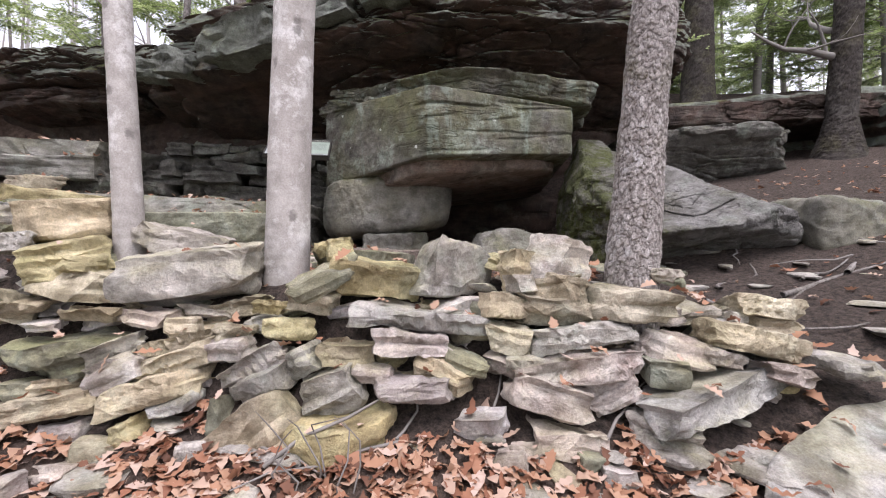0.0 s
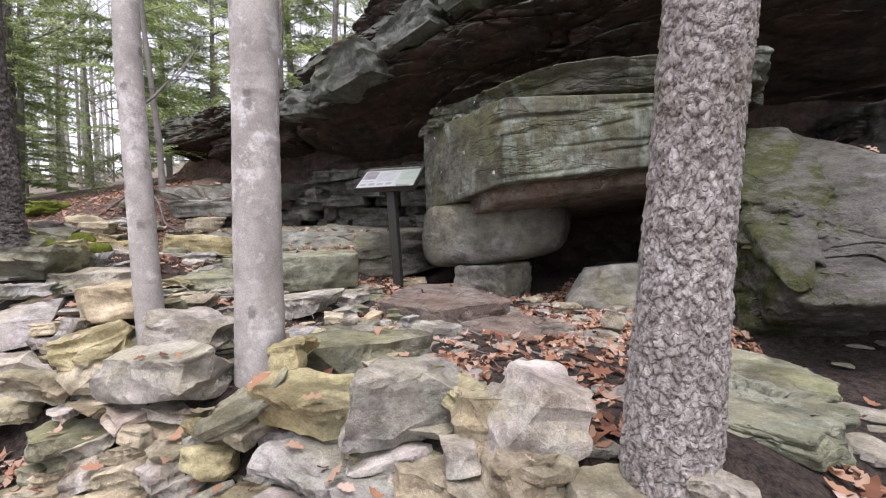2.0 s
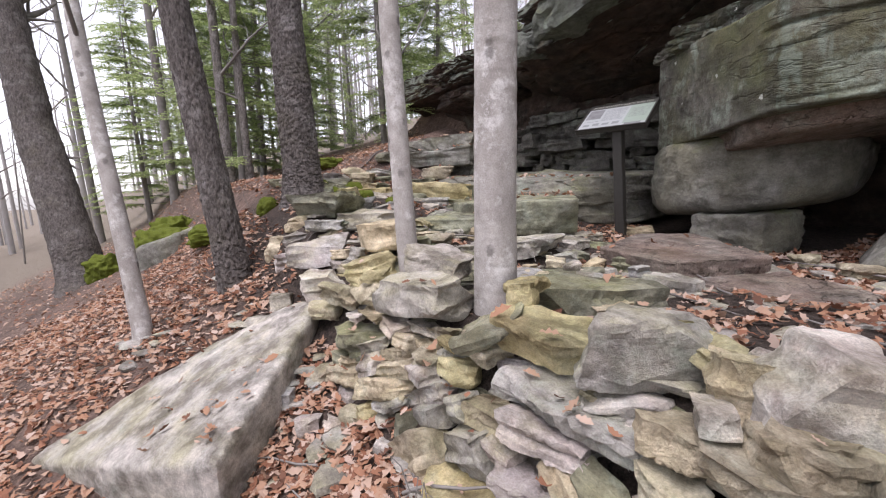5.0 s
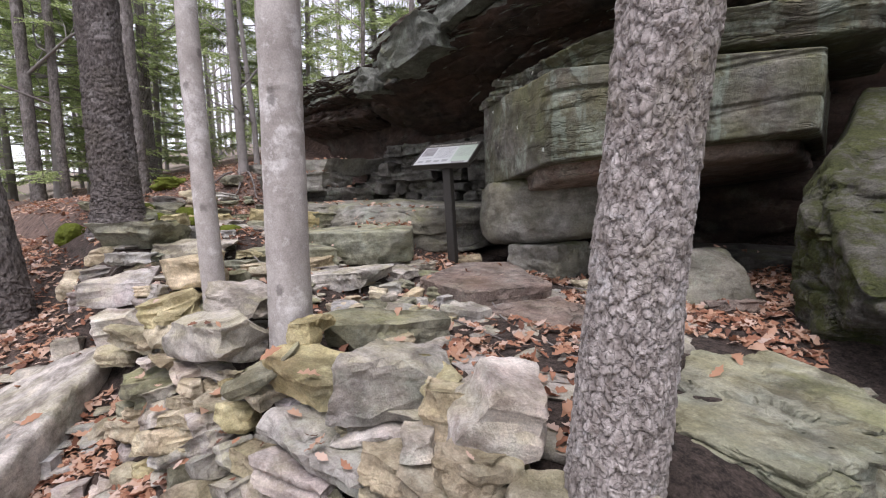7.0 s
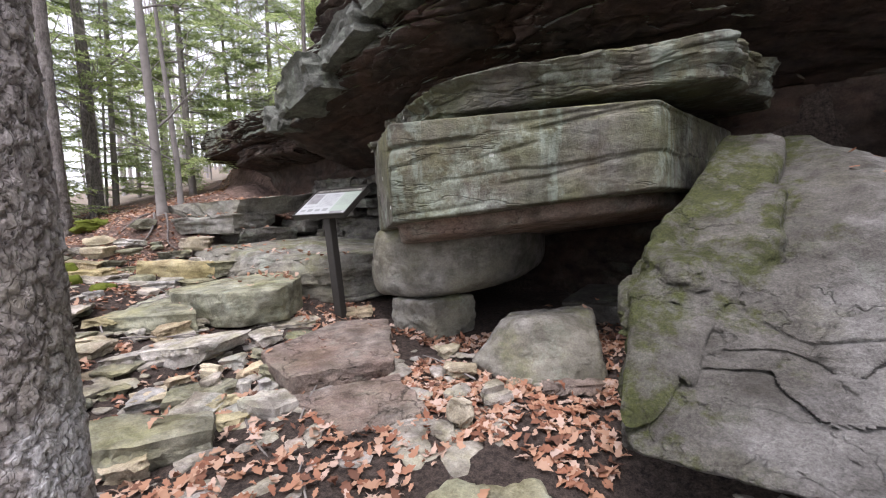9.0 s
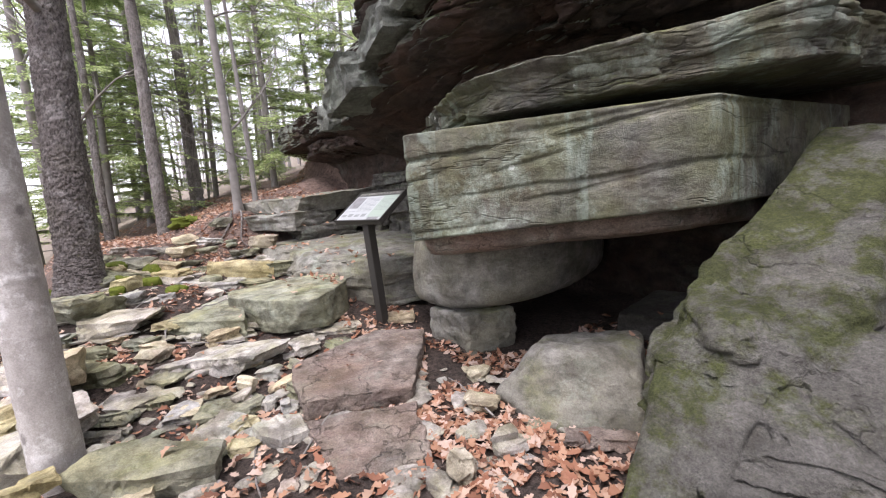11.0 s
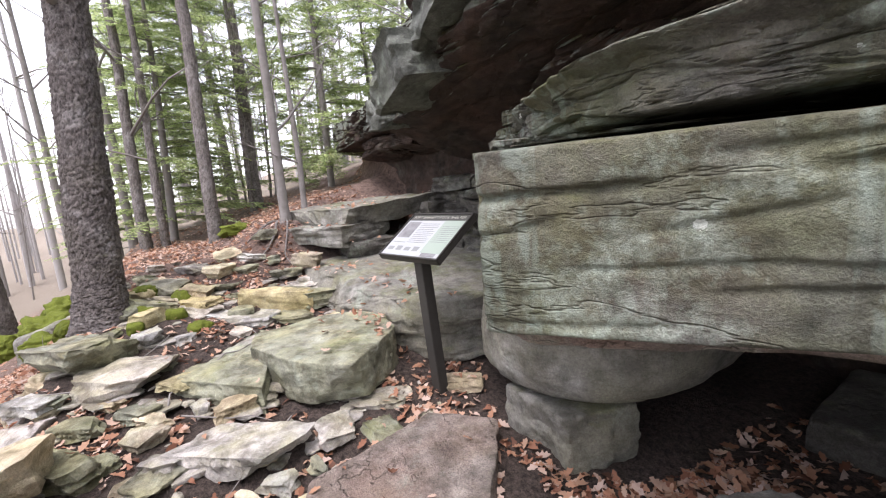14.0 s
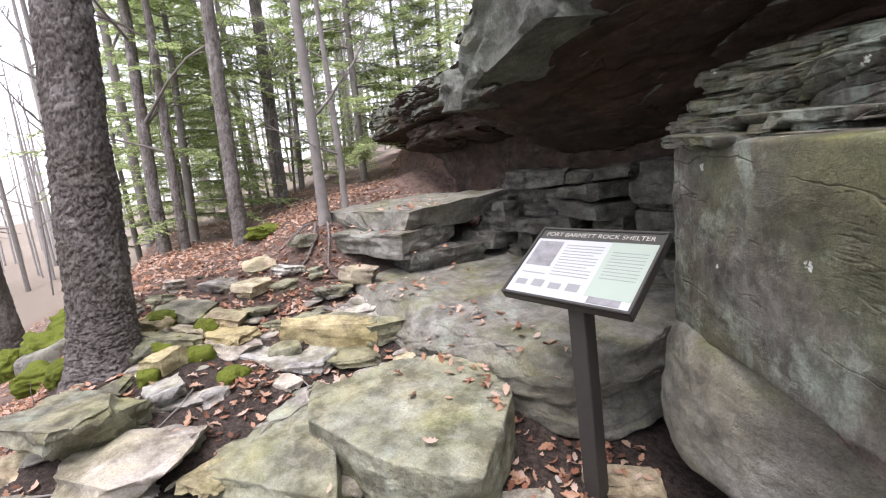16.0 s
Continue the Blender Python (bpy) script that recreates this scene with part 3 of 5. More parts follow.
def ground(x, y):
    """Height of the bare ground: a slope below the stone bank, a terrace above it, the shelter's floor, the hill on top."""
    x, y = np.asarray(x, float), np.asarray(y, float)
    base = 0.66 + 0.17 * np.clip(-x - 1.2, 0, 2)
    low = base + 0.45 * np.maximum(y - 1.5, -5.0) + 0.16 * np.clip(y + 3.5, -60, 0)
    up = 1.16 + 0.2 * np.clip(-x - 1.2, 0, 4.2)
    up = up + 0.38 * step(-4.5, -5.5, x) * step(3.4, 4.3, y) + 0.27 * np.clip(y - 4.4, 0, 40) * step(-5.6, -7.0, x)
    up = up + 0.1 * step(-1.6, -3.0, x) * step(3.7, 4.6, y) * step(-5.5, -4.5, x)
    up = up + step(0.9, 2.6, x) * (0.16 * np.clip(x - 1.5, 0, 40) + 0.24 * np.clip(y - 3.2, -3, 6)) - 0.12 * step(0.9, 1.7, x) * step(4.2, 3.0, y)
    wide = 0.25 + 0.5 * step(-3.2, -4.5, x) + 0.7 * step(1.1, 2.0, x)
    mid = 1.78 + 0.03 * np.sin(2 * x)
    z = low + (up - low) * step(mid - wide, mid + wide, y)
    top = 4.35 + 0.16 * np.clip(y - 7, -2, 60) + 0.02 * x
    right = step(2.2, 3.4, x)
    edge = 6.7 + 0.7 * right
    cliff = step(edge, edge + 0.4 + 2.6 * right, y) * step(-9.5, -7.5, x)
    return z + (np.maximum(top, z) - z) * cliff


def graded(lo, hi, fine, far):
    inner = list(np.arange(lo, hi, fine))
    out, s = [], fine
    v = hi
    while v < far:
        out.append(v)
        s *= 1.16
        v += s
    low, s, v = [], fine, lo
    while v > -far:
        s *= 1.16
        v -= s
        low.append(v)
    return np.array(low[::-1] + inner + out)


def build_ground():
    xs, ys = graded(-5.5, 4.0, 0.06, 900), graded(-0.6, 7.4, 0.06, 900)
    gx, gy = np.meshgrid(xs, ys, indexing="ij")
    p = np.stack([gx.ravel(), gy.ravel(), np.zeros(gx.size)], 1)
    z = ground(p[:, 0], p[:, 1])
    dist = np.hypot(p[:, 0], p[:, 1])
    z = z + 0.035 * fbm(p * 1.7, 3, 5) * np.clip(1 + dist / 25, 1, 14) + 0.9 * vnoise(p * 0.05, 9) * np.clip((dist - 14) / 40, 0, 6)
    p[:, 2] = z
    nx, ny = len(xs), len(ys)
    i = (np.arange(nx - 1)[:, None] * ny + np.arange(ny - 1)[None, :]).ravel()
    faces = np.stack([i, i + ny, i + ny + 1, i + 1], 1)
    ob = mesh_object("ground", p, faces, SOIL)
    return tagged(ob, "dark forest soil strewn with brown oak leaves", "ground", kind="structure")


build_ground()


# ---- the cliff and the shelter ----
def split_rock(name, at, half, turn, material, seed, cuts, deep, label, category):
    rng = np.random.RandomState(seed)
    v, f = hewn(half, box_planes(half, rng, 0.2, cuts, deep), 44, seed, rough=0.03, freq=3.0, crisp=24, relax=1, chips=0.02)
    ob = mesh_object(name, v, f, material, True, 40)
    ob.matrix_world = pose(*at, *turn)
    return tagged(ob, label, category)


def carve(ob, z0, slope, x0, x1, depth):
    """Cuts one long bedding notch into a rock: sharp under its lip, easing out below."""
    me = ob.data
    v = np.empty(len(me.vertices) * 3)
    me.vertices.foreach_get("co", v)
    v = v.reshape(-1, 3)
    w = v + np.array(ob.matrix_world.translation)
    d = w[:, 2] - (z0 + slope * w[:, 0] + 0.012 * fbm(w * 3, 77, 3))
    run = np.clip((w[:, 0] - x0) / 0.12, 0, 1) * np.clip((x1 - w[:, 0]) / 0.12, 0, 1)
    cut = np.where(d > 0, np.exp(-(d / 0.01) ** 2), np.exp(-(d / 0.022) ** 2)) - 0.12 * np.exp(-((d - 0.05) / 0.04) ** 2)
    flat = v * np.array([1, 1, 0])
    flat /= np.maximum(np.linalg.norm(flat, axis=1, keepdims=True), 1e-6)
    v = v - flat * (0.6 * depth * cut * run)[:, None]
    me.vertices.foreach_set("co", v.ravel())
    me.update()


def build_cliff():
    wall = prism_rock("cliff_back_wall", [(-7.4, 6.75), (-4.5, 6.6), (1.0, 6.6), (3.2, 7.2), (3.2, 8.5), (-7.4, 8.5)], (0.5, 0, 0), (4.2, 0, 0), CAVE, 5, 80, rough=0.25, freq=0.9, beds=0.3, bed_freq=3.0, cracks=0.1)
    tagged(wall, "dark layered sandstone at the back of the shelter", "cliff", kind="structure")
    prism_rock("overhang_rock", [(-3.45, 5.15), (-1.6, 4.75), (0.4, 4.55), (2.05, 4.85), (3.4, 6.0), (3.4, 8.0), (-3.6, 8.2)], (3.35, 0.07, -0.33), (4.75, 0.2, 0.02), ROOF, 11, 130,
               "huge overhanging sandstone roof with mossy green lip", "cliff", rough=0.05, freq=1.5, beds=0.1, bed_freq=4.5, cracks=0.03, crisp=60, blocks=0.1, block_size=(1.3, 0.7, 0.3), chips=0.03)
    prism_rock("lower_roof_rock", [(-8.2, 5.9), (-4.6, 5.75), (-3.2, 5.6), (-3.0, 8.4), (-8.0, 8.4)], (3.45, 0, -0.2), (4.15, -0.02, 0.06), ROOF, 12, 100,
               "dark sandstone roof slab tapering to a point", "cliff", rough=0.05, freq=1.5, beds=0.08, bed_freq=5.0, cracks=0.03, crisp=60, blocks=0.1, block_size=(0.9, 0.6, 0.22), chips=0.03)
    block = prism_rock("block", [(-0.12, 3.82), (1.38, 4.44), (1.6, 6.8), (-1.0, 6.8), (-1.4, 4.92)], (2.15, 0.1, -0.02), (2.86, -0.03, 0.03), CLIFF, 21, 150,
               "massive green-grey sandstone block with lichen spots", "rock", rough=0.009, freq=1.8, crisp=70, chips=0.007)
    for notch in [(2.665, 0.03, -0.3, 0.45, 0.045), (2.55, 0.22, -0.25, 0.2, 0.022), (2.42, 0.05, 0.15, 1.1, 0.018), (2.33, -0.04, -0.22, 0.1, 0.012), (2.28, 0.16, 0.5, 1.5, 0.02), (2.6, 0.12, 0.7, 1.5, 0.028), (2.22, 0.1, -0.3, 0.5, 0.014), (2.47, 0.18, 0.35, 0.8, 0.02), (2.72, 0.04, 0.5, 1.3, 0.02), (2.37, 0.1, 0.75, 1.4, 0.016)]:
        carve(block, *notch)
    prism_rock("red_band", [(-0.16, 3.95), (0.5, 4.23), (1.3, 4.64), (1.5, 6.6), (-0.9, 6.6), (-1.15, 4.98)], (2.0, 0.13, -0.06), (2.22, 0.1, -0.02), REDROCK, 22, 70,
               "reddish sandstone band under the big block", "rock", rough=0.07, freq=2.4, crisp=9)
    rng = np.random.RandomState(3)
    prism_rock("bedded_slab", [(-0.7, 4.55), (0.25, 4.14), (1.1, 4.4), (1.72, 4.62), (1.9, 6.5), (-1.2, 6.5), (-1.3, 5.1)], (2.905, 0.0, 0.03), (3.13, 0.02, 0.03), CLIFF, 81, 90,
               "thick sandstone layer with pale green lichen", "rock", rough=0.05, freq=2.2, beds=0.05, bed_freq=7, crisp=20, cracks=0.015, blocks=0.03, block_size=(0.7, 0.7, 0.12), chips=0.02)
    for k in range(12):
        z = 2.8 + 0.034 * k + rng.uniform(-0.01, 0.01)
        e = 0.045 * k + rng.uniform(-0.1, 0.08)
        prism_rock("bedded_sheet", [(-1.0 + 0.6 * e, 4.62 + 0.7 * e + rng.uniform(-0.06, 0.06)), (-0.4 + e, 4.33 + 0.8 * e), (0.3 + 0.2 * e, 4.33 + e), (0.5, 5.6), (-1.2, 6.2), (-1.54 + 0.5 * e, 5.06 + rng.uniform(-0.09, 0.09))], (z, -0.03, 0.05), (z + rng.uniform(0.025, 0.06), -0.06, 0.05), CLIFF, 90 + k, 64,
                   "thin broken sandstone sheet wedged below the roof", "rock", rough=0.05, freq=4.5, crisp=20, blocks=0.07, block_size=(0.35, 0.35, 0.3), chips=0.03)
    lip = np.random.RandomState(17)
    for x, y, z, sx, sy, sz, rz, ry in [(-3.2, 5.12, 3.52, 0.42, 0.5, 0.3, -14, 8), (-2.25, 4.86, 3.68, 0.95, 0.6, 0.4, -16, -9), (-1.35, 4.74, 3.92, 0.8, 0.5, 0.3, -12, -13), (-3.75, 5.6, 3.62, 0.6, 0.5, 0.26, -10, 4), (-0.55, 4.66, 4.12, 0.8, 0.5, 0.3, -6, -12)]:
        v, f = cleft((sx / 2, sy / 2, sz / 2), lip, 7, deep=(0.72, 0.98), rough=0.022, edge=0.05)
        ob = mesh_object("lip_slab", v, f, PALE, True, 24)
        ob.matrix_world = pose(x, y, z, 4, ry, rz)
        tagged(ob, "pale lichen-covered slab at the roof's lip", "rock", "slabs along the roof's lip")
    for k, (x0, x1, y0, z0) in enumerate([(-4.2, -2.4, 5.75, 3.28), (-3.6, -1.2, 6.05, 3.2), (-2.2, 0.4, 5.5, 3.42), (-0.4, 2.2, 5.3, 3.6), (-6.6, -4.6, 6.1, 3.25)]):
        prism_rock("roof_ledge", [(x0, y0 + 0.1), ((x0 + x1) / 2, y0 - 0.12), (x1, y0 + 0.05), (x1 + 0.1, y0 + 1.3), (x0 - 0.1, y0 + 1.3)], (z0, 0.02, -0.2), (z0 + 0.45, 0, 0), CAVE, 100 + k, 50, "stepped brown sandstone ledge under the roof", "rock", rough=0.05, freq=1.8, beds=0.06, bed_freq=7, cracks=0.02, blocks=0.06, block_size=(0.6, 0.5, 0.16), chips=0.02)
    # supports and the floor of the shelter
    prism_rock("support_boulder", [(-1.54, 4.95), (-1.36, 4.6), (-0.75, 4.36), (-0.15, 4.46), (0.12, 4.72), (0.05, 6.2), (-1.4, 6.2)], (1.43, 0.12, 0.0), (2.16, 0.04, 0.05), BOULDER, 31, 60,
               "smooth rounded grey boulder under the big block", "boulder", rough=0.045, freq=1.6, crisp=5, chips=0.012)
    prism_rock("floor_rock", [(-4.3, 4.05), (-3.4, 4.0), (-2.5, 4.28), (-1.75, 4.45), (-1.55, 4.9), (-1.8, 6.9), (-4.4, 6.8)], (1.3, 0, 0), (1.86, -0.04, 0.03), BOULDER, 33, 80,
               "long low grey rock with yellow lichen and leaves", "rock", [((0.05, -0.75, 0.65), (-2.6, 4.2, 1.72))], rough=0.05, freq=1.8, beds=0.03, bed_freq=6, crisp=34, chips=0.02, blocks=0.02)
    split_rock("round_boulder", (0.66, 4.4, 1.16), (0.5, 0.4, 0.38), (2, 13, 25), BOULDER, 6, 9, (0.66, 0.86), "rounded grey boulder with moss lying on leaves", "boulder")
    prism_rock("wedge_stone", [(-0.86, 4.52), (-0.32, 4.46), (-0.18, 4.86), (-0.72, 5.02)], (1.0, 0, 0), (1.46, 0.05, 0), BOULDER, 7, 44, "square grey stone wedged beneath the boulder", "rock", rough=0.04, freq=3, crisp=30, chips=0.025)
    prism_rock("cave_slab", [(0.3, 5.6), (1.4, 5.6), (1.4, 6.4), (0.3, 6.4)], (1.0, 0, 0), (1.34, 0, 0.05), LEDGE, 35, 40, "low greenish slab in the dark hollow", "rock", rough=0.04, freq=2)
    lean = [((-0.93, 0.0, 0.37), (1.52, 4.5, 2.3))]
    boulder = prism_rock("mossy_boulder", [(1.44, 3.06), (2.1, 2.96), (2.95, 3.33), (3.3, 3.9), (2.9, 5.3), (1.9, 5.6), (1.18, 4.8), (1.27, 4.2), (1.4, 3.5)], (1.01, 0.05, -0.45), (1.97, 0.17, 0.47), MOSSY, 36, 110,
                         "huge tilted grey boulder with mossy edge and cracks", "boulder", lean + [((0.45, -0.3, 1.0), (2.1, 4.0, 2.16))], rough=0.06, freq=1.8, crisp=30, cracks=0.02, chips=0.03, blocks=0.025, block_size=(0.7, 0.7, 0.5))
    ridge = prism_rock("moss_ridge", [(1.46, 3.1), (1.58, 3.1), (1.9, 4.3), (1.95, 5.2), (1.36, 5.2), (1.22, 4.5), (1.37, 3.6)], (1.78, 0.0, 0.35), (2.06, -0.05, 0.6), MOSSY, 37, 60, "", "rock", lean, rough=0.1, freq=3.6, crisp=12)
    child(tagged(ridge, "moss-grown edge of the boulder"), boulder)
    for x, y, z, sx, sy, sz, rx, rz, words in [(-4.95, 5.35, 2.44, 1.9, 1.5, 0.26, 4, 8, "broad flat grey ledge slab beneath the roof"), (-4.6, 4.85, 2.2, 1.2, 0.9, 0.26, 3, 14, "smaller grey ledge slab in front"), (-4.35, 5.2, 1.98, 1.0, 0.9, 0.24, 0, -6, "dark block under the ledge slabs")]:
        v, f = cleft((sx / 2, sy / 2, sz / 2), lip, 5, deep=(0.78, 0.98), rough=0.012, edge=0.05)
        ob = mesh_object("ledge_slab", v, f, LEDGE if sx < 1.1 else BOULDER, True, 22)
        ob.matrix_world = pose(x, y, z, rx, 0, rz)
        tagged(ob, words, "rock")


build_cliff()


def build_stacked_ledges():
    """Broken courses of stone piled against the back of the shelter."""
    rng = np.random.RandomState(8)
    bank = tagged(new("stacked_ledge"), "broken grey stones piled in courses under the roof", "rock pile")
    for row in range(6):
        x = -4.6 + 0.1 * row
        while x < -1.3:
            w, h = rng.uniform(0.22, 0.75), rng.uniform(0.12, 0.24)
            v, f = cleft((w / 2, 0.3, h / 2), rng, 6, deep=(0.7, 0.98), rough=0.014, edge=0.06)
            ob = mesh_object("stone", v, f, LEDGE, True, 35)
            ob.matrix_world = pose(x + w / 2, 6.1 + 0.05 * row + 0.12 * (x + 4) + rng.uniform(-0.2, 0.16), 1.95 + 0.155 * row + rng.uniform(-0.01, 0.01), rng.uniform(-3, 3), rng.uniform(-3, 3), rng.uniform(-12, 20))
            child(ob, bank)
            x += w * rng.uniform(0.95, 1.25)


build_stacked_ledges()


def build_right_ledges():
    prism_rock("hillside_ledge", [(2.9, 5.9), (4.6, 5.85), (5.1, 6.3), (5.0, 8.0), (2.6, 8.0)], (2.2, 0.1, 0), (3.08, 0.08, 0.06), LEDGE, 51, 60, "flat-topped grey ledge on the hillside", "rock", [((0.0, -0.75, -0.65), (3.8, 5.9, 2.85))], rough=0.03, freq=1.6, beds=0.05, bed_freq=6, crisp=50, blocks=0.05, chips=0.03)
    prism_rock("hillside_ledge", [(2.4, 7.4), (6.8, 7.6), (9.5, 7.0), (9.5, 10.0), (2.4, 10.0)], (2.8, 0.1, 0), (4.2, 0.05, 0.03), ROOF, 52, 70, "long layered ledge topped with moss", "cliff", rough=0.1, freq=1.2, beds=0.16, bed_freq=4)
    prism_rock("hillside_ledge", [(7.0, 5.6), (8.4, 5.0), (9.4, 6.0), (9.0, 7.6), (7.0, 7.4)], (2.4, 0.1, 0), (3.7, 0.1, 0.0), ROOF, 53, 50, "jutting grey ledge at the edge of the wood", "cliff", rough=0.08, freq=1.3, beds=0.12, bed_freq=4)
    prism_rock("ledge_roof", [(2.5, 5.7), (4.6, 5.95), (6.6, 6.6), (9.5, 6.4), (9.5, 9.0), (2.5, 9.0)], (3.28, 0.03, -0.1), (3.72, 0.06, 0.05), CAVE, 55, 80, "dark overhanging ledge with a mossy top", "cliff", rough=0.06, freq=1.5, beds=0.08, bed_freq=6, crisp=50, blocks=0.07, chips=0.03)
    prism_rock("mossy_rock", [(3.0, 3.3), (3.6, 3.35), (3.8, 3.9), (3.2, 4.2)], (1.2, 0.1, 0), (1.75, 0.0, 0.1), BOULDER, 54, 40, "small mossy rock beside the boulder", "rock", rough=0.05, freq=2.4, crisp=9, chips=0.02)


build_right_ledges()

# ---- the stone bank ----
BANK = tagged(new("stone_bank"), "rough bank of piled tan and grey fieldstones", "stone wall")
SEEDS = np.random.RandomState(4)


def stone(x, y, z, sx, sy, sz, rz, ry, look_of):
    v, f = cleft((sx / 2 * 1.02, sy / 2 * 1.0, sz / 2 * 0.84), SEEDS, 12, deep=(0.5, 0.92), rough=0.011 * min(1, 4 * sx), edge=0.03, under=0.25)
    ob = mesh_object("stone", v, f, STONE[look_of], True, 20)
    ob.matrix_world = pose(x, y, z, SEEDS.uniform(-12, 8), ry + SEEDS.uniform(-5, 5), rz + SEEDS.uniform(-10, 10))
    return child(ob, BANK)


stone(-1.84, 2.02, 1.46, 0.50, 0.30, 0.25, 1, -0, "t")
stone(-1.70, 1.86, 1.28, 0.50, 0.30, 0.11, -2, -3, "y")
stone(-1.56, 1.80, 1.17, 0.46, 0.30, 0.17, -2, 6, "t")
stone(-1.07, 1.82, 1.21, 0.59, 0.30, 0.29, 1, -4, "g")
stone(-1.28, 2.02, 1.37, 0.48, 0.30, 0.15, 13, 8, "g")
stone(-1.45, 1.71, 1.05, 0.28, 0.21, 0.10, -8, 4, "t")
stone(-1.62, 1.67, 1.01, 0.20, 0.15, 0.06, 11, -0, "w")
stone(-1.20, 1.70, 1.05, 0.24, 0.18, 0.09, -12, 3, "w")
stone(-1.03, 1.65, 1.01, 0.14, 0.12, 0.12, 10, -0, "t")
stone(-1.50, 1.65, 0.90, 0.42, 0.30, 0.19, -14, -4, "m")
stone(-1.27, 1.63, 0.94, 0.21, 0.16, 0.09, 8, -20, "g")
stone(-1.03, 1.64, 0.94, 0.26, 0.19, 0.09, -9, -18, "t")
stone(-1.24, 1.60, 0.86, 0.26, 0.20, 0.13, -10, -20, "w")
stone(-1.09, 1.62, 0.85, 0.42, 0.30, 0.11, 8, -19, "t")
stone(-1.06, 1.58, 0.78, 0.36, 0.27, 0.12, 0, -18, "t")
stone(-0.97, 1.53, 0.75, 0.23, 0.17, 0.08, 10, -15, "g")
stone(-0.83, 1.65, 1.00, 0.18, 0.13, 0.07, -8, -0, "t")
stone(-0.83, 1.62, 0.93, 0.20, 0.15, 0.10, -6, -5, "w")
stone(-0.70, 1.61, 0.87, 0.29, 0.21, 0.14, 4, -25, "w")
stone(-0.66, 1.57, 0.81, 0.25, 0.19, 0.12, -11, -25, "g")
stone(-0.51, 1.59, 0.90, 0.14, 0.12, 0.13, 2, -30, "g")
stone(-0.58, 1.66, 1.00, 0.20, 0.15, 0.11, -13, -5, "y")
stone(-0.69, 1.70, 1.09, 0.15, 0.12, 0.09, -8, 5, "y")
stone(-0.52, 1.74, 1.12, 0.25, 0.19, 0.10, 0, 6, "t")
stone(-0.26, 1.81, 1.19, 0.42, 0.30, 0.22, 13, 3, "y")
stone(-0.50, 1.97, 1.34, 0.18, 0.14, 0.12, 10, -10, "y")
stone(-0.10, 1.73, 1.05, 0.63, 0.30, 0.11, -5, 10, "g")
stone(-0.35, 1.63, 0.93, 0.24, 0.18, 0.12, -2, 5, "t")
stone(-0.41, 1.56, 0.80, 0.26, 0.19, 0.21, 6, -20, "g")
stone(-0.08, 1.67, 0.96, 0.38, 0.28, 0.12, 10, 4, "w")
stone(0.12, 1.59, 0.89, 0.18, 0.14, 0.08, 4, 15, "m")
stone(0.03, 1.58, 0.85, 0.23, 0.17, 0.11, -6, 25, "t")
stone(-0.07, 1.59, 0.79, 0.42, 0.30, 0.10, 10, 5, "w")
stone(0.28, 1.66, 0.99, 0.22, 0.17, 0.12, -7, 15, "t")
stone(0.27, 1.97, 1.27, 0.20, 0.15, 0.10, -13, 12, "y")
stone(0.43, 1.97, 1.24, 0.21, 0.16, 0.12, -1, 5, "w")
stone(0.56, 1.75, 1.17, 0.20, 0.15, 0.10, 6, 10, "t")
stone(0.47, 1.75, 1.09, 0.40, 0.30, 0.14, 12, 3, "t")
stone(0.82, 1.75, 1.10, 0.39, 0.29, 0.18, -3, 4, "t")
stone(0.59, 1.69, 0.98, 0.42, 0.30, 0.11, 1, -2, "g")
stone(0.49, 1.64, 0.89, 0.62, 0.30, 0.14, -3, -4, "w")
stone(0.43, 1.56, 0.77, 0.32, 0.24, 0.14, -7, 12, "w")
stone(0.68, 1.56, 0.80, 0.24, 0.18, 0.20, -4, -35, "w")
stone(0.88, 1.58, 0.86, 0.20, 0.15, 0.12, -11, 5, "m")
stone(0.97, 1.65, 0.94, 0.30, 0.23, 0.14, 9, 10, "w")
stone(1.06, 1.58, 0.78, 0.68, 0.30, 0.13, 14, -9, "g")
stone(0.86, 1.49, 0.66, 0.29, 0.22, 0.15, 8, 5, "g")
stone(0.48, 1.49, 0.65, 0.30, 0.22, 0.11, -11, 10, "w")
stone(0.16, 1.48, 0.68, 0.21, 0.16, 0.15, -14, -10, "w")
stone(-0.37, 1.49, 0.62, 0.42, 0.30, 0.30, -6, -0, "y")
stone(-0.65, 1.50, 0.66, 0.30, 0.22, 0.24, -0, -35, "t")
stone(-1.39, 1.46, 0.65, 0.23, 0.17, 0.13, 5, -5, "w")
stone(-1.20, 1.41, 0.60, 0.12, 0.12, 0.13, 9, 10, "t")
stone(-1.40, 1.54, 0.74, 0.32, 0.24, 0.11, 10, -8, "t")
stone(-1.46, 1.56, 0.80, 0.25, 0.18, 0.08, -2, -8, "t")
stone(-1.12, 1.47, 0.68, 0.15, 0.12, 0.10, -11, -25, "y")
stone(-0.85, 1.42, 0.61, 0.10, 0.12, 0.13, 14, -0, "g")
stone(-1.28, 1.34, 0.58, 0.21, 0.16, 0.08, -12, -5, "w")
stone(1.25, 1.68, 0.96, 0.47, 0.30, 0.12, -4, 14, "t")
stone(1.34, 1.59, 0.86, 0.27, 0.20, 0.07, 12, 15, "w")
stone(1.60, 1.61, 0.88, 0.27, 0.20, 0.09, -6, 5, "g")
stone(0.63, 1.35, 0.58, 0.14, 0.12, 0.10, 9, -0, "w")
stone(0.43, 1.34, 0.57, 0.12, 0.12, 0.08, -13, 25, "t")
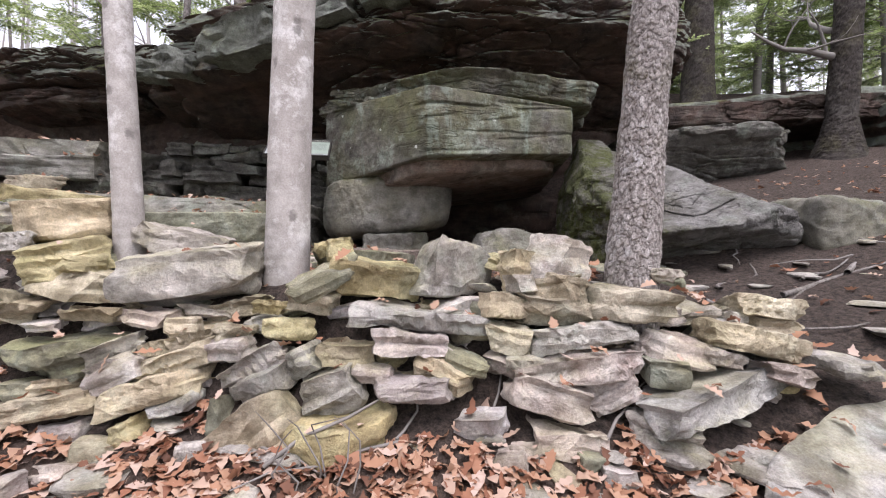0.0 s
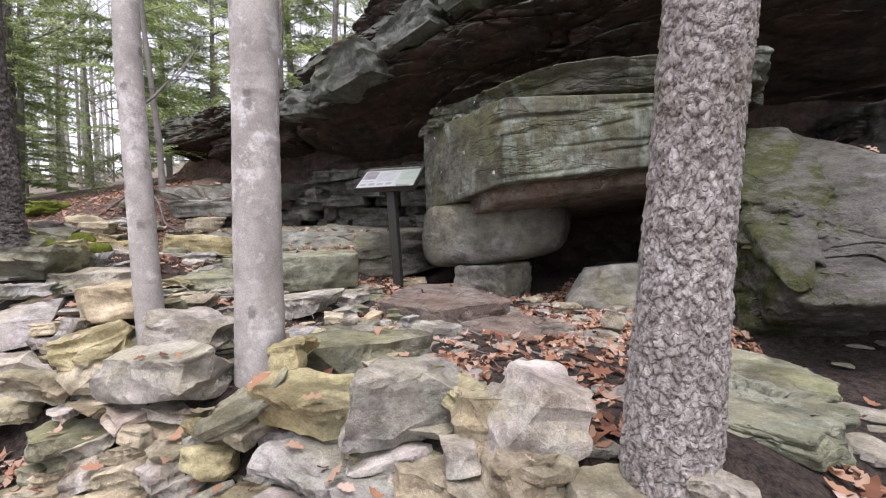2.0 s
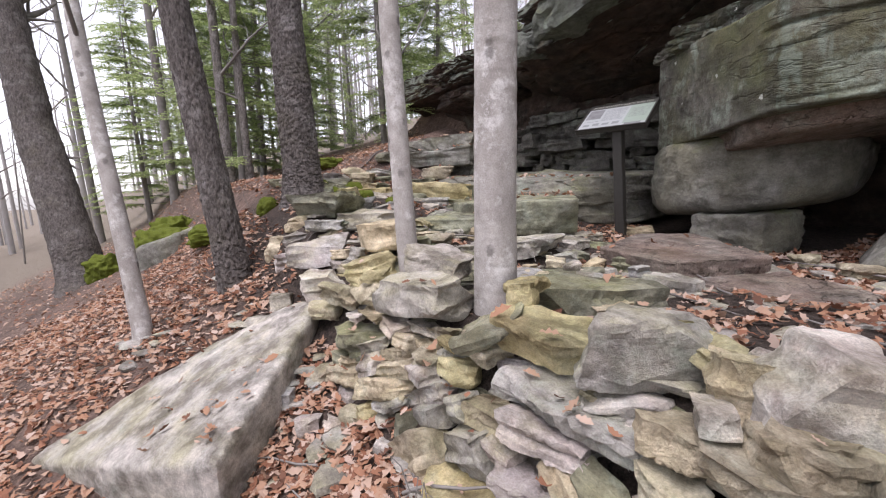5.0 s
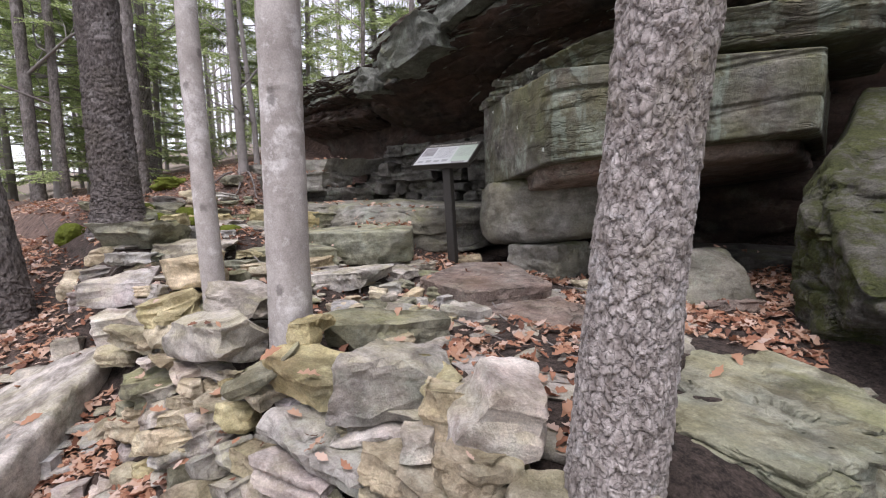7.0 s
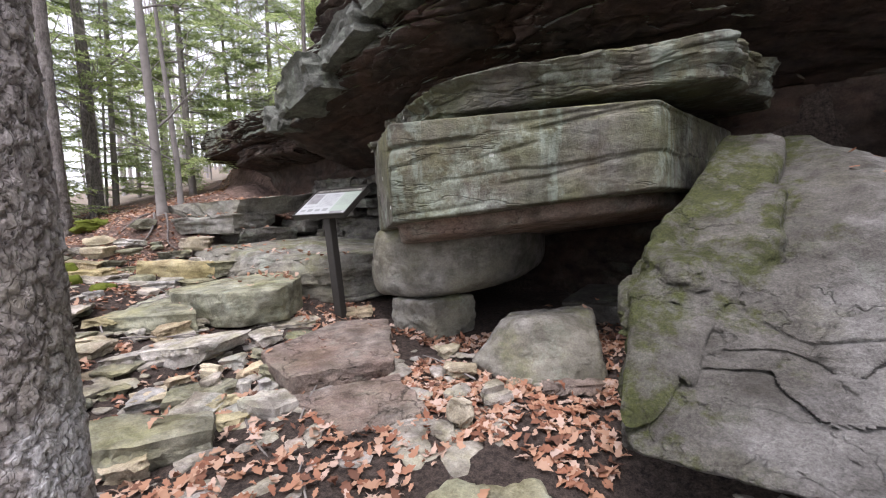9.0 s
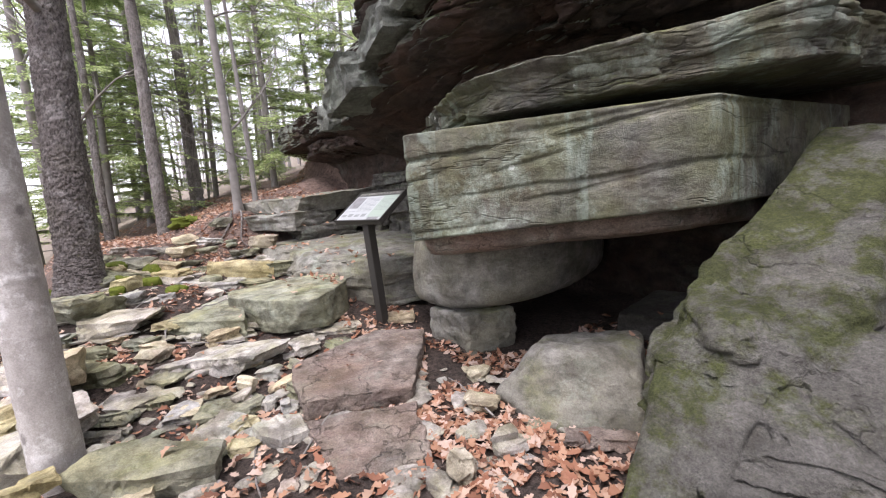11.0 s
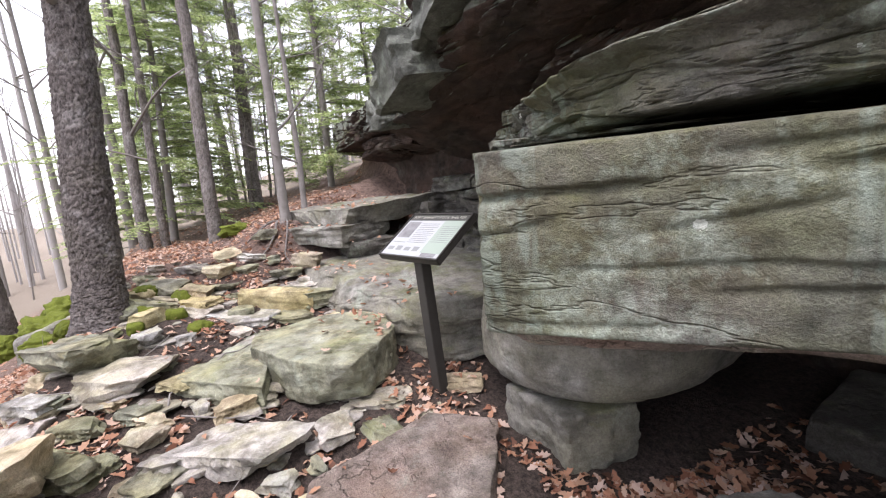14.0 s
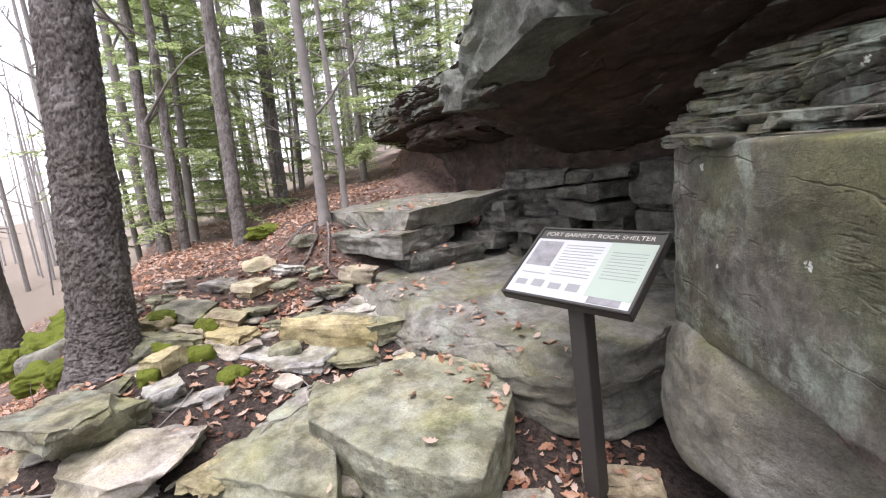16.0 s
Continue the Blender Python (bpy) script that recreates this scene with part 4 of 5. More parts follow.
stone(-0.80, 1.50, 0.72, 0.05, 0.12, 0.16, 2, -5, "m")
stone(0.97, 1.77, 1.22, 0.15, 0.12, 0.08, -3, -0, "g")
stone(-1.73, 1.71, 1.09, 0.22, 0.17, 0.09, -8, -10, "t")
stone(-1.90, 1.84, 1.36, 0.16, 0.12, 0.11, -10, -0, "g")
stone(0.34, 1.44, 0.61, 0.17, 0.12, 0.09, 1, 5, "w")
stone(0.26, 1.38, 0.59, 0.12, 0.12, 0.12, -7, -10, "w")
stone(-0.24, 1.57, 0.86, 0.14, 0.12, 0.09, -6, 10, "w")
stone(1.12, 1.60, 0.91, 0.16, 0.12, 0.08, 12, 10, "w")
stone(-1.57, 1.53, 0.79, 0.13, 0.12, 0.09, -9, -0, "m")
stone(0.36, 1.58, 0.88, 0.16, 0.12, 0.07, -11, -0, "g")
stone(0.53, 1.40, 0.60, 0.10, 0.12, 0.08, 4, -0, "m")
stone(-2.58, 1.83, 1.30, 0.47, 0.30, 0.29, 51, -5, "w")
stone(-2.26, 1.72, 1.09, 0.41, 0.30, 0.22, 51, -5, "w")
stone(-1.66, 1.81, 1.28, 0.32, 0.24, 0.17, 51, -10, "y")
stone(-1.84, 1.71, 1.09, 0.35, 0.26, 0.14, 51, 15, "t")
stone(-3.17, 2.29, 1.62, 0.63, 0.30, 0.24, 51, 3, "m")
stone(-3.26, 1.93, 1.48, 0.44, 0.30, 0.16, 51, -2, "t")
stone(-2.74, 1.94, 1.50, 0.35, 0.26, 0.13, 51, -0, "g")
stone(-3.38, 1.73, 1.22, 0.28, 0.21, 0.35, 51, -0, "t")
stone(-2.02, 1.63, 0.97, 0.28, 0.21, 0.13, 51, 5, "t")
stone(-3.09, 1.74, 1.16, 0.32, 0.24, 0.22, 51, -10, "w")
stone(-3.08, 1.85, 1.35, 0.32, 0.24, 0.17, 51, -5, "g")
stone(-3.93, 2.61, 1.77, 0.41, 0.30, 0.16, 51, 5, "m")
stone(-4.12, 3.02, 1.81, 0.37, 0.28, 0.14, 51, 5, "t")
stone(-3.47, 3.74, 1.68, 0.80, 0.30, 0.30, 51, 3, "y")
stone(-2.60, 1.50, 0.88, 0.18, 0.14, 0.29, 51, -10, "g")
stone(-2.13, 1.50, 0.80, 0.16, 0.12, 0.21, 51, -0, "g")
stone(-1.85, 1.28, 0.65, 0.18, 0.14, 0.15, 51, -10, "w")
stone(-1.64, 1.19, 0.58, 0.13, 0.12, 0.21, 51, -0, "g")
stone(-1.63, 1.45, 0.68, 0.25, 0.18, 0.13, 51, -12, "t")
stone(-1.35, 1.22, 0.55, 0.15, 0.12, 0.16, 51, -0, "w")
stone(0.06, 1.93, 1.24, 0.40, 0.30, 0.31, 37, 8, "g")
stone(0.10, 2.02, 1.24, 0.25, 0.18, 0.21, 37, 10, "y")
stone(0.36, 1.85, 1.24, 0.21, 0.16, 0.21, 37, 10, "t")
stone(0.55, 1.92, 1.24, 0.33, 0.25, 0.35, 37, 12, "w")
stone(0.29, 1.70, 1.10, 0.21, 0.16, 0.15, 37, -0, "t")
stone(0.53, 1.74, 1.17, 0.19, 0.14, 0.13, 37, -5, "t")
stone(0.36, 1.74, 1.18, 0.14, 0.12, 0.11, 37, -0, "g")


def fill_bank():
    """Smaller stones wedged in behind the large ones."""
    rng = np.random.RandomState(6)
    for _ in range(190):
        x = rng.uniform(-3.6, 1.5)
        u = rng.uniform(0, 1)
        base = 0.7 + 0.17 * max(0, min(2, -x - 1.2))
        high = 1.08 + 0.2 * max(0, -x - 1.2)
        z = base + u * (high - base)
        y = 1.74 + 0.5 * (z - 0.85) * 0.8 + rng.uniform(0, 0.08)
        w = rng.uniform(0.12, 0.36)
        stone(x, y, z, w, 0.22, rng.uniform(0.05, 0.10), rng.uniform(-25, 25), rng.uniform(-18, 12), rng.choice(list("ggttwwym")))


fill_bank()
stone(-0.5, 1.74, 1.2, 0.36, 0.26, 0.1, 14, -24, "m")
stone(-0.44, 1.9, 1.31, 0.13, 0.13, 0.16, 20, -8, "y")


# ---- flat rocks lying about the terrace ----
WORDS = {"g": "flat grey sandstone rock lying on the soil", "t": "flat tan sandstone rock lying on the soil", "y": "small ochre rock with moss on the soil", "m": "flat mossy green-grey rock lying on the soil", "w": "small pale rock lying among leaves", "r": "flat reddish rock lying among leaves"}


def flat_rock(x, y, z, sx, sy, sz, rz, look_of, rx=0, ry=0, cuts=6):
    v, f = cleft((sx / 2 * 1.08, sy / 2 * 1.08, sz / 2), SEEDS, cuts + 6, deep=(0.5, 0.9), rough=0.013, edge=0.035, under=0.55)
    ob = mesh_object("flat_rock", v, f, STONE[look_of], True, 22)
    ob.matrix_world = pose(x, y, z, rx + SEEDS.uniform(-4, 4), ry + SEEDS.uniform(-4, 4), rz + SEEDS.uniform(-20, 20))
    return tagged(ob, WORDS[look_of], "rock", "flat rocks on the terrace")


flat_rock(-3.18, 2.14, 1.63, 0.58, 0.47, 0.26, 49, "m")
flat_rock(-2.76, 2.42, 1.51, 0.64, 0.45, 0.13, 49, "g")
flat_rock(-2.68, 2.04, 1.48, 0.21, 0.10, 0.08, 49, "m")
flat_rock(-1.89, 2.19, 1.34, 0.41, 0.21, 0.16, 49, "m")
flat_rock(-1.57, 3.06, 1.27, 0.72, 0.32, 0.13, 49, "g")
flat_rock(-1.43, 2.36, 1.22, 0.28, 0.20, 0.07, 49, "g")
flat_rock(-0.88, 2.85, 1.18, 0.35, 0.31, 0.08, 49, "m")
flat_rock(-0.62, 2.83, 1.18, 0.18, 0.11, 0.08, 49, "y")
flat_rock(-0.36, 2.79, 1.18, 0.23, 0.15, 0.08, 49, "y")
flat_rock(-0.39, 2.40, 1.21, 0.65, 0.29, 0.18, 49, "m")
flat_rock(-1.70, 2.64, 1.28, 0.26, 0.10, 0.08, 49, "g")
flat_rock(-1.04, 2.61, 1.18, 0.15, 0.24, 0.08, 49, "g")
flat_rock(-1.15, 2.21, 1.18, 0.35, 0.11, 0.08, 49, "g")
flat_rock(-1.58, 2.00, 1.27, 0.24, 0.16, 0.13, 49, "m")
flat_rock(-0.92, 2.01, 1.18, 0.20, 0.10, 0.09, 49, "m")
flat_rock(-3.32, 3.40, 1.61, 0.71, 0.36, 0.10, 49, "g")
flat_rock(-3.41, 3.91, 1.68, 0.84, 0.24, 0.16, 49, "m")
flat_rock(-3.62, 2.57, 1.70, 0.21, 0.25, 0.21, 49, "y")
flat_rock(-4.69, 3.31, 1.90, 0.36, 0.34, 0.16, 49, "t")
flat_rock(-4.12, 4.25, 1.95, 0.49, 0.10, 0.16, 49, "t")
flat_rock(-4.48, 2.74, 1.85, 0.49, 0.26, 0.13, 49, "m")
flat_rock(-3.93, 2.39, 1.74, 0.25, 0.21, 0.13, 49, "m")
flat_rock(-3.85, 3.02, 1.72, 0.40, 0.25, 0.13, 49, "y")
flat_rock(-2.94, 2.63, 1.52, 0.41, 0.13, 0.05, 49, "g")
flat_rock(-1.43, 4.53, 1.24, 0.34, 0.19, 0.13, 49, "t")
flat_rock(0.70, 3.71, 1.19, 0.17, 0.10, 0.13, 49, "g")
flat_rock(0.68, 3.41, 1.21, 0.11, 0.10, 0.18, 49, "t")
flat_rock(0.99, 4.04, 1.19, 0.32, 0.14, 0.09, 49, "r")
flat_rock(0.30, 3.93, 1.19, 0.19, 0.13, 0.10, 49, "t")
flat_rock(-0.01, 4.21, 1.19, 0.18, 0.10, 0.10, 49, "t")
flat_rock(0.14, 2.81, 1.18, 0.09, 0.10, 0.08, 49, "w")
flat_rock(-3.19, 2.69, 1.57, 0.37, 0.18, 0.07, 49, "g")
flat_rock(-1.90, 3.74, 1.32, 0.33, 0.23, 0.08, 49, "g")
flat_rock(-1.59, 3.93, 1.26, 0.53, 0.20, 0.07, 49, "g")
flat_rock(-3.84, 3.40, 1.72, 0.49, 0.10, 0.10, 49, "m")
flat_rock(-4.33, 2.51, 1.82, 0.23, 0.14, 0.12, 49, "y")
flat_rock(-3.80, 2.79, 1.70, 0.26, 0.10, 0.09, 49, "t")
flat_rock(-2.32, 2.21, 1.40, 0.36, 0.17, 0.08, 49, "m")
flat_rock(-2.17, 2.58, 1.37, 0.33, 0.10, 0.07, 49, "t")
flat_rock(-2.49, 2.82, 1.44, 0.21, 0.25, 0.07, 49, "y")
flat_rock(-2.04, 3.56, 1.34, 0.19, 0.13, 0.07, 49, "w")
flat_rock(-1.62, 2.52, 1.26, 0.24, 0.12, 0.05, 49, "t")
flat_rock(-0.94, 2.17, 1.18, 0.12, 0.10, 0.08, 49, "g")


def terrace_rubble():
    """Smaller mossy slabs lying close together over the upper terrace."""
    rng = np.random.RandomState(27)
    laid = [(-2.1, 3.85, 0.75), (-2.55, 3.1, 0.5), (-0.6, 3.7, 0.6), (-0.05, 3.3, 0.4)]
    while len(laid) < 74:
        x, y = rng.uniform(-5.3, -0.3), rng.uniform(2.25, 4.1)
        if y > 3.95 + 0.1 * x + 0.6 or rng.uniform() < 0.5 * (x + 5.3) / 5:
            continue
        w = rng.uniform(0.14, 0.42) * (1 if x < -1.5 else 0.7)
        if any(math.hypot(x - a, y - b) < r * 0.75 + w * 0.4 for a, b, r in laid):
            continue
        laid.append((x, y, w))
        h = rng.uniform(0.06, 0.15)
        flat_rock(x, y, float(ground(x, y)) + 0.22 * h, w, w * rng.uniform(0.55, 0.9), h, rng.uniform(0, 180), rng.choice(list("mmmgggtt")), rng.uniform(-8, 8), rng.uniform(-8, 8))


terrace_rubble()
prism_rock("table_rock", [(-2.44, 3.27), (-1.86, 3.46), (-1.44, 3.74), (-1.9, 4.3), (-2.43, 4.42), (-2.82, 3.98), (-2.78, 3.36)], (1.3, 0, 0), (1.62, 0.01, 0.03), STONE["m"], 61, 64, "large flat mossy slab beside the sign post", "rock", [((0.8, -0.4, -0.45), (-1.55, 3.62, 1.58))], rough=0.02, freq=3, crisp=60, chips=0.016)
prism_rock("tilted_slab", [(-2.5, 2.74), (-1.88, 3.26), (-2.3, 3.4), (-3.04, 3.46), (-3.24, 3.06)], (1.2, 0, 0), (1.5, -0.03, 0.04), STONE["m"], 68, 70, "broken mossy slab tilted against the table rock", "rock", rough=0.02, freq=3, crisp=60, chips=0.02, beds=0.015, bed_freq=12)
prism_rock("red_rock", [(-0.98, 3.28), (-0.38, 3.1), (-0.05, 3.7), (-0.8, 4.4), (-1.15, 4.1)], (1.0, 0, 0), (1.3, -0.02, 0.0), REDROCK, 62, 60, "flat reddish-brown slab set in the path", "rock", rough=0.02, freq=3, crisp=50, chips=0.022)
prism_rock("red_rock", [(-0.33, 3.08), (0.32, 2.98), (0.48, 3.4), (0.0, 3.68)], (0.95, 0, 0), (1.2, -0.02, 0.02), REDROCK, 63, 60, "lower reddish-grey slab stepping down the path", "rock", rough=0.02, freq=3, crisp=50, chips=0.022)
prism_rock("front_slab", [(0.9, 2.24), (1.26, 2.15), (1.44, 2.4), (1.53, 2.82), (1.2, 3.18), (0.88, 2.98)], (0.98, 0, 0), (1.205, -0.03, 0.0), STONE["m"], 64, 64, "broad grey slab with one dry leaf on top", "rock", rough=0.02, freq=2.5, crisp=40, chips=0.025, blocks=0.022, block_size=(0.4, 0.4, 0.08))
prism_rock("leaning_slab", [(-2.8, -0.1), (-1.15, 0.75), (-1.75, 1.3), (-2.2, 1.66), (-2.42, 1.62), (-2.75, 1.0)], (0.2, 0.05, 0.45), (0.75, 0.05, 0.45), STONE["g"], 65, 64, "huge smooth grey slab lying on the slope", "boulder", rough=0.025, freq=2.5, crisp=30, relax=2)
prism_rock("slope_slab", [(0.85, 1.05), (1.5, 0.75), (2.3, 1.1), (2.2, 1.75), (1.55, 1.55), (1.12, 1.36)], (0.35, 0.0, 0.4), (0.62, 0.02, 0.42), STONE["g"], 66, 60, "large pale slab half buried at the slope", "boulder", rough=0.025, freq=2.5, crisp=24, relax=2)
prism_rock("moss_rock", [(-8.6, 0.75), (-7.4, 0.65), (-7.0, 1.2), (-7.3, 1.7), (-8.5, 1.6)], (0.3, 0, 0.2), (1.12, 0.1, 0.3), BOULDER, 67, 36, "rock thickly covered with bright green moss", "rock", rough=0.05, freq=2.5, crisp=12)


# ---- trees ----
def trunk_skin(path, radii, around, along, plates, seed, flare=0.35, scale=(0.032, 0.07), lift=0.011):
    """A trunk's skin along path: plated, scaly or smooth bark, and a flared foot."""
    path = np.array(path, float)
    t = np.linspace(0, 1, len(path))
    u = np.linspace(0, 1, along)
    centre = np.stack([np.interp(u, t, path[:, k]) for k in range(3)], 1)
    rad = np.interp(u, t, radii)
    rise = centre[:, 2] - centre[0, 2]
    a = np.linspace(0, 2 * math.pi, around, endpoint=False)
    ca, uu = np.meshgrid(a, np.arange(along))
    r = rad[uu]
    lobes = 1 + flare * np.exp(-rise[uu] / 0.16) * (0.75 + 0.5 * np.sin(3 * ca + seed) + 0.25 * np.sin(5 * ca + 2 * seed))
    x, y, z = r * np.cos(ca), r * np.sin(ca), centre[:, 2][uu]
    p = np.stack([x.ravel(), y.ravel(), z.ravel()], 1)
    wave = 0.05 * r.ravel() * fbm(p * 2.2, seed, 3)
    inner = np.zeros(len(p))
    if plates:
        q = p / np.array([scale[0], scale[0], scale[1]])
        q = q + 0.42 * np.stack([fbm(q * 0.6, seed + 2 + k, 3) for k in range(3)], 1)
        d1, d2, own, high = cells(q, seed)
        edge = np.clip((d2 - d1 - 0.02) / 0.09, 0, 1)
        # 1 in the grooves between plates, where the bark colour gets its painted shade
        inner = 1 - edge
        wave = wave + lift * (edge * (0.4 + 0.9 * own - 0.6 * high) - 0.6) + 0.3 * lift * fbm(p * 90, seed, 2) + 0.5 * lift * fbm(p * 22, seed + 6, 3)
    else:
        wave = wave + 0.0015 * fbm(p * np.array([14, 14, 40]), seed, 3)
    r = r * lobes + wave.reshape(r.shape)
    v = np.stack([centre[:, 0][uu] + r * np.cos(ca), centre[:, 1][uu] + r * np.sin(ca), z], -1).reshape(-1, 3)
    i = (np.arange(along - 1)[:, None] * around + np.arange(around)[None, :]).ravel()
    j = (np.arange(along - 1)[:, None] * around + (np.arange(around)[None, :] + 1) % around).ravel()
    return v, np.stack([i, j, j + around, i + around], 1), inner


def limb(rng, start, way, length, radius, depth, pieces, ends):
    """Bends one limb upward and outward and splits it into thinner ones."""
    pts, rr = [np.array(start)], [radius]
    d = np.array(way, float)
    d /= np.linalg.norm(d)
    steps = 5
    for k in range(steps):
        d = d + rng.normal(0, 0.16, 3) + np.array([0, 0, 0.05])
        d /= np.linalg.norm(d)
        pts.append(pts[-1] + d * length / steps)
        rr.append(radius * (1 - 0.8 * (k + 1) / steps))
    pieces.append(tube(pts, rr, 5 if radius > 0.02 else 3))
    ends.append((pts[-1], d))
    if depth > 0:
        for _ in range(rng.randint(3, 5)):
            k = rng.randint(1, steps)
            side = d + rng.normal(0, 0.7, 3)
            limb(rng, pts[k], side, length * rng.uniform(0.4, 0.65), rr[k] * 0.55, depth - 1, pieces, ends)


def tree(name, path, radii, bark, seed, label, around=40, along=160, plates=True, limbs=8, limb_from=0.55, reach=2.0, group="", **skin):
    root = tagged(new(name), label, "tree", group)
    root.matrix_world = pose(*path[0])
    off = np.array(path[0])
    local = np.array(path, float) - off
    v, f, inner = trunk_skin(local, radii, around, along, plates, seed, **skin)
    stem = child(mesh_object("trunk", v, f, bark), root)
    stem.matrix_basis = root.matrix_basis.copy()
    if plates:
        stem.data.attributes.new("crevice_shade", "FLOAT", "POINT").data.foreach_set("value", inner)
    rng = np.random.RandomState(seed)
    pieces, ends = [], []
    for _ in range(limbs):
        u = rng.uniform(limb_from, 1.0)
        t = np.linspace(0, 1, len(local))
        at = [np.interp(u, t, local[:, k]) for k in range(3)]
        an = rng.uniform(0, 2 * math.pi)
        limb(rng, at, (math.cos(an), math.sin(an), rng.uniform(0.2, 0.9)), reach * rng.uniform(0.6, 1.1), float(np.interp(u, t, radii)) * 0.35, 2, pieces, ends)
    if pieces:
        child(mesh_object("crown", *gather(pieces), TWIG), root).matrix_basis = root.matrix_basis.copy()
    return root


def near_trees():
    tree("beech_tree", [(-0.755, 2.03, 0.95), (-0.735, 2.03, 1.8), (-0.70, 2.03, 2.7), (-0.62, 2.06, 5.0), (-0.5, 2.1, 9.0)], [0.108, 0.1, 0.096, 0.085, 0.03], BEECH, 3, "smooth pale grey tree growing out of the stone bank", 56, 420, False, limbs=6, limb_from=0.7, flare=0.25)
    tree("beech_tree", [(-1.5, 2.0, 1.1), (-1.53, 2.0, 1.8), (-1.57, 2.0, 2.7), (-1.6, 2.03, 5.0), (-1.55, 2.1, 8.0)], [0.066, 0.062, 0.06, 0.05, 0.02], BEECH, 4, "slender smooth grey tree beside the stone bank", 44, 360, False, limbs=6, limb_from=0.7, flare=0.3)
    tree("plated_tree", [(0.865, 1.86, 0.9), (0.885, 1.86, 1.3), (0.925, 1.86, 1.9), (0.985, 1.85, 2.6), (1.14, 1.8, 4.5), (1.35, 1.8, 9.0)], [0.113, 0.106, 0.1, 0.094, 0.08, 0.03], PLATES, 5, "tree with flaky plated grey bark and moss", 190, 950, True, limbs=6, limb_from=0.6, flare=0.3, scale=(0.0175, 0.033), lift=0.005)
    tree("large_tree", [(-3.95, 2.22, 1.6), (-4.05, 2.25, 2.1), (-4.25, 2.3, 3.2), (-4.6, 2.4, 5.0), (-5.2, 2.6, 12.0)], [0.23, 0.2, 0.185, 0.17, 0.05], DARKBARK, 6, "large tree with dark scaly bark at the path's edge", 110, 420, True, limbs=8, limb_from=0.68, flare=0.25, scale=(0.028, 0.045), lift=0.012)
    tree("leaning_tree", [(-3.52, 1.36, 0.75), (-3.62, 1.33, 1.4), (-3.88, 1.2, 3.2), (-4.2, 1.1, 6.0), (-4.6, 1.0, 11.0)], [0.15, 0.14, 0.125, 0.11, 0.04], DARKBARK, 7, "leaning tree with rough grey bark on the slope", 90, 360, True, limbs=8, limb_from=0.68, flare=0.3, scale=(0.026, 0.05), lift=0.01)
    tree("slender_tree", [(-3.72, 0.6, 0.45), (-3.82, 0.56, 1.4), (-4.1, 0.48, 3.0), (-4.6, 0.4, 5.5), (-5.0, 0.4, 9.0)], [0.075, 0.068, 0.06, 0.045, 0.015], BEECH, 8, "slender bending grey tree on the leafy slope", 30, 200, False, limbs=8, limb_from=0.5)
    tree("mossy_tree", [(-9.6, -0.15, 0.1), (-9.9, -0.25, 1.0), (-10.9, -0.6, 3.4), (-11.6, -0.8, 7.0), (-12.0, -0.8, 14.0)], [0.42, 0.37, 0.32, 0.26, 0.06], DARKBARK, 9, "leaning dark tree with a mossy foot", 80, 240, True, limbs=10, limb_from=0.4)
    tree("ledge_tree", [(-5.5, 4.33, 2.15), (-5.55, 4.35, 2.6), (-5.7, 4.4, 4.2), (-5.8, 4.4, 7.0), (-5.7, 4.5, 11.0)], [0.085, 0.072, 0.062, 0.05, 0.02], TWIG, 10, "slim dark tree rooted beside the ledge", 28, 160, False, limbs=10, limb_from=0.4, flare=0.6)
    tree("ledge_tree", [(-5.75, 4.7, 2.3), (-5.85, 4.75, 3.2), (-6.15, 4.8, 5.0), (-6.4, 4.8, 8.0)], [0.05, 0.042, 0.035, 0.015], TWIG, 13, "thin dark sapling beside the ledge", 20, 90, False, limbs=8, limb_from=0.3)
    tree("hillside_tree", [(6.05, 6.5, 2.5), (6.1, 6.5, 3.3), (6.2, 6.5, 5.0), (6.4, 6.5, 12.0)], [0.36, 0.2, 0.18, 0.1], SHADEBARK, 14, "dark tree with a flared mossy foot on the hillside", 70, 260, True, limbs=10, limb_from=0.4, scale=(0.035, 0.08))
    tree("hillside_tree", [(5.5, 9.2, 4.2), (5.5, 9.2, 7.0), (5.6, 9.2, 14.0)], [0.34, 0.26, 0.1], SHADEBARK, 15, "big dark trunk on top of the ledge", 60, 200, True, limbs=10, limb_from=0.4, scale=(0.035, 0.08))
    for k, (x, y, r, lx) in enumerate([(-7.45, 3.54, 0.13, -0.1), (-8.83, 2.43, 0.11, -0.14), (-8.6, 2.75, 0.08, -0.1), (-11.0, 4.9, 0.13, -0.05), (-10.7, 4.7, 0.07, 0.0), (-3.8, 7.8, 0.12, -0.02), (-4.6, 7.4, 0.06, 0.05), (-1.7, 8.4, 0.28, 0.0), (-6.2, 7.6, 0.05, 0.03)]):
        z = float(ground(x, y)) - 0.15
        tree("woodland_tree", [(x, y, z), (x + lx * 0.5, y, z + 1), (x + lx * 3, y + 0.1, z + 4), (x + lx * 6, y, z + 11)], [r * 0.95, r * 0.85, r * 0.7, r * 0.15], GREYBARK, 70 + k, "grey-barked woodland tree on the hill", 30, 150, True, limbs=7, limb_from=0.35, reach=2.4, group="trees of the wood", scale=(0.04, 0.09))


near_trees()


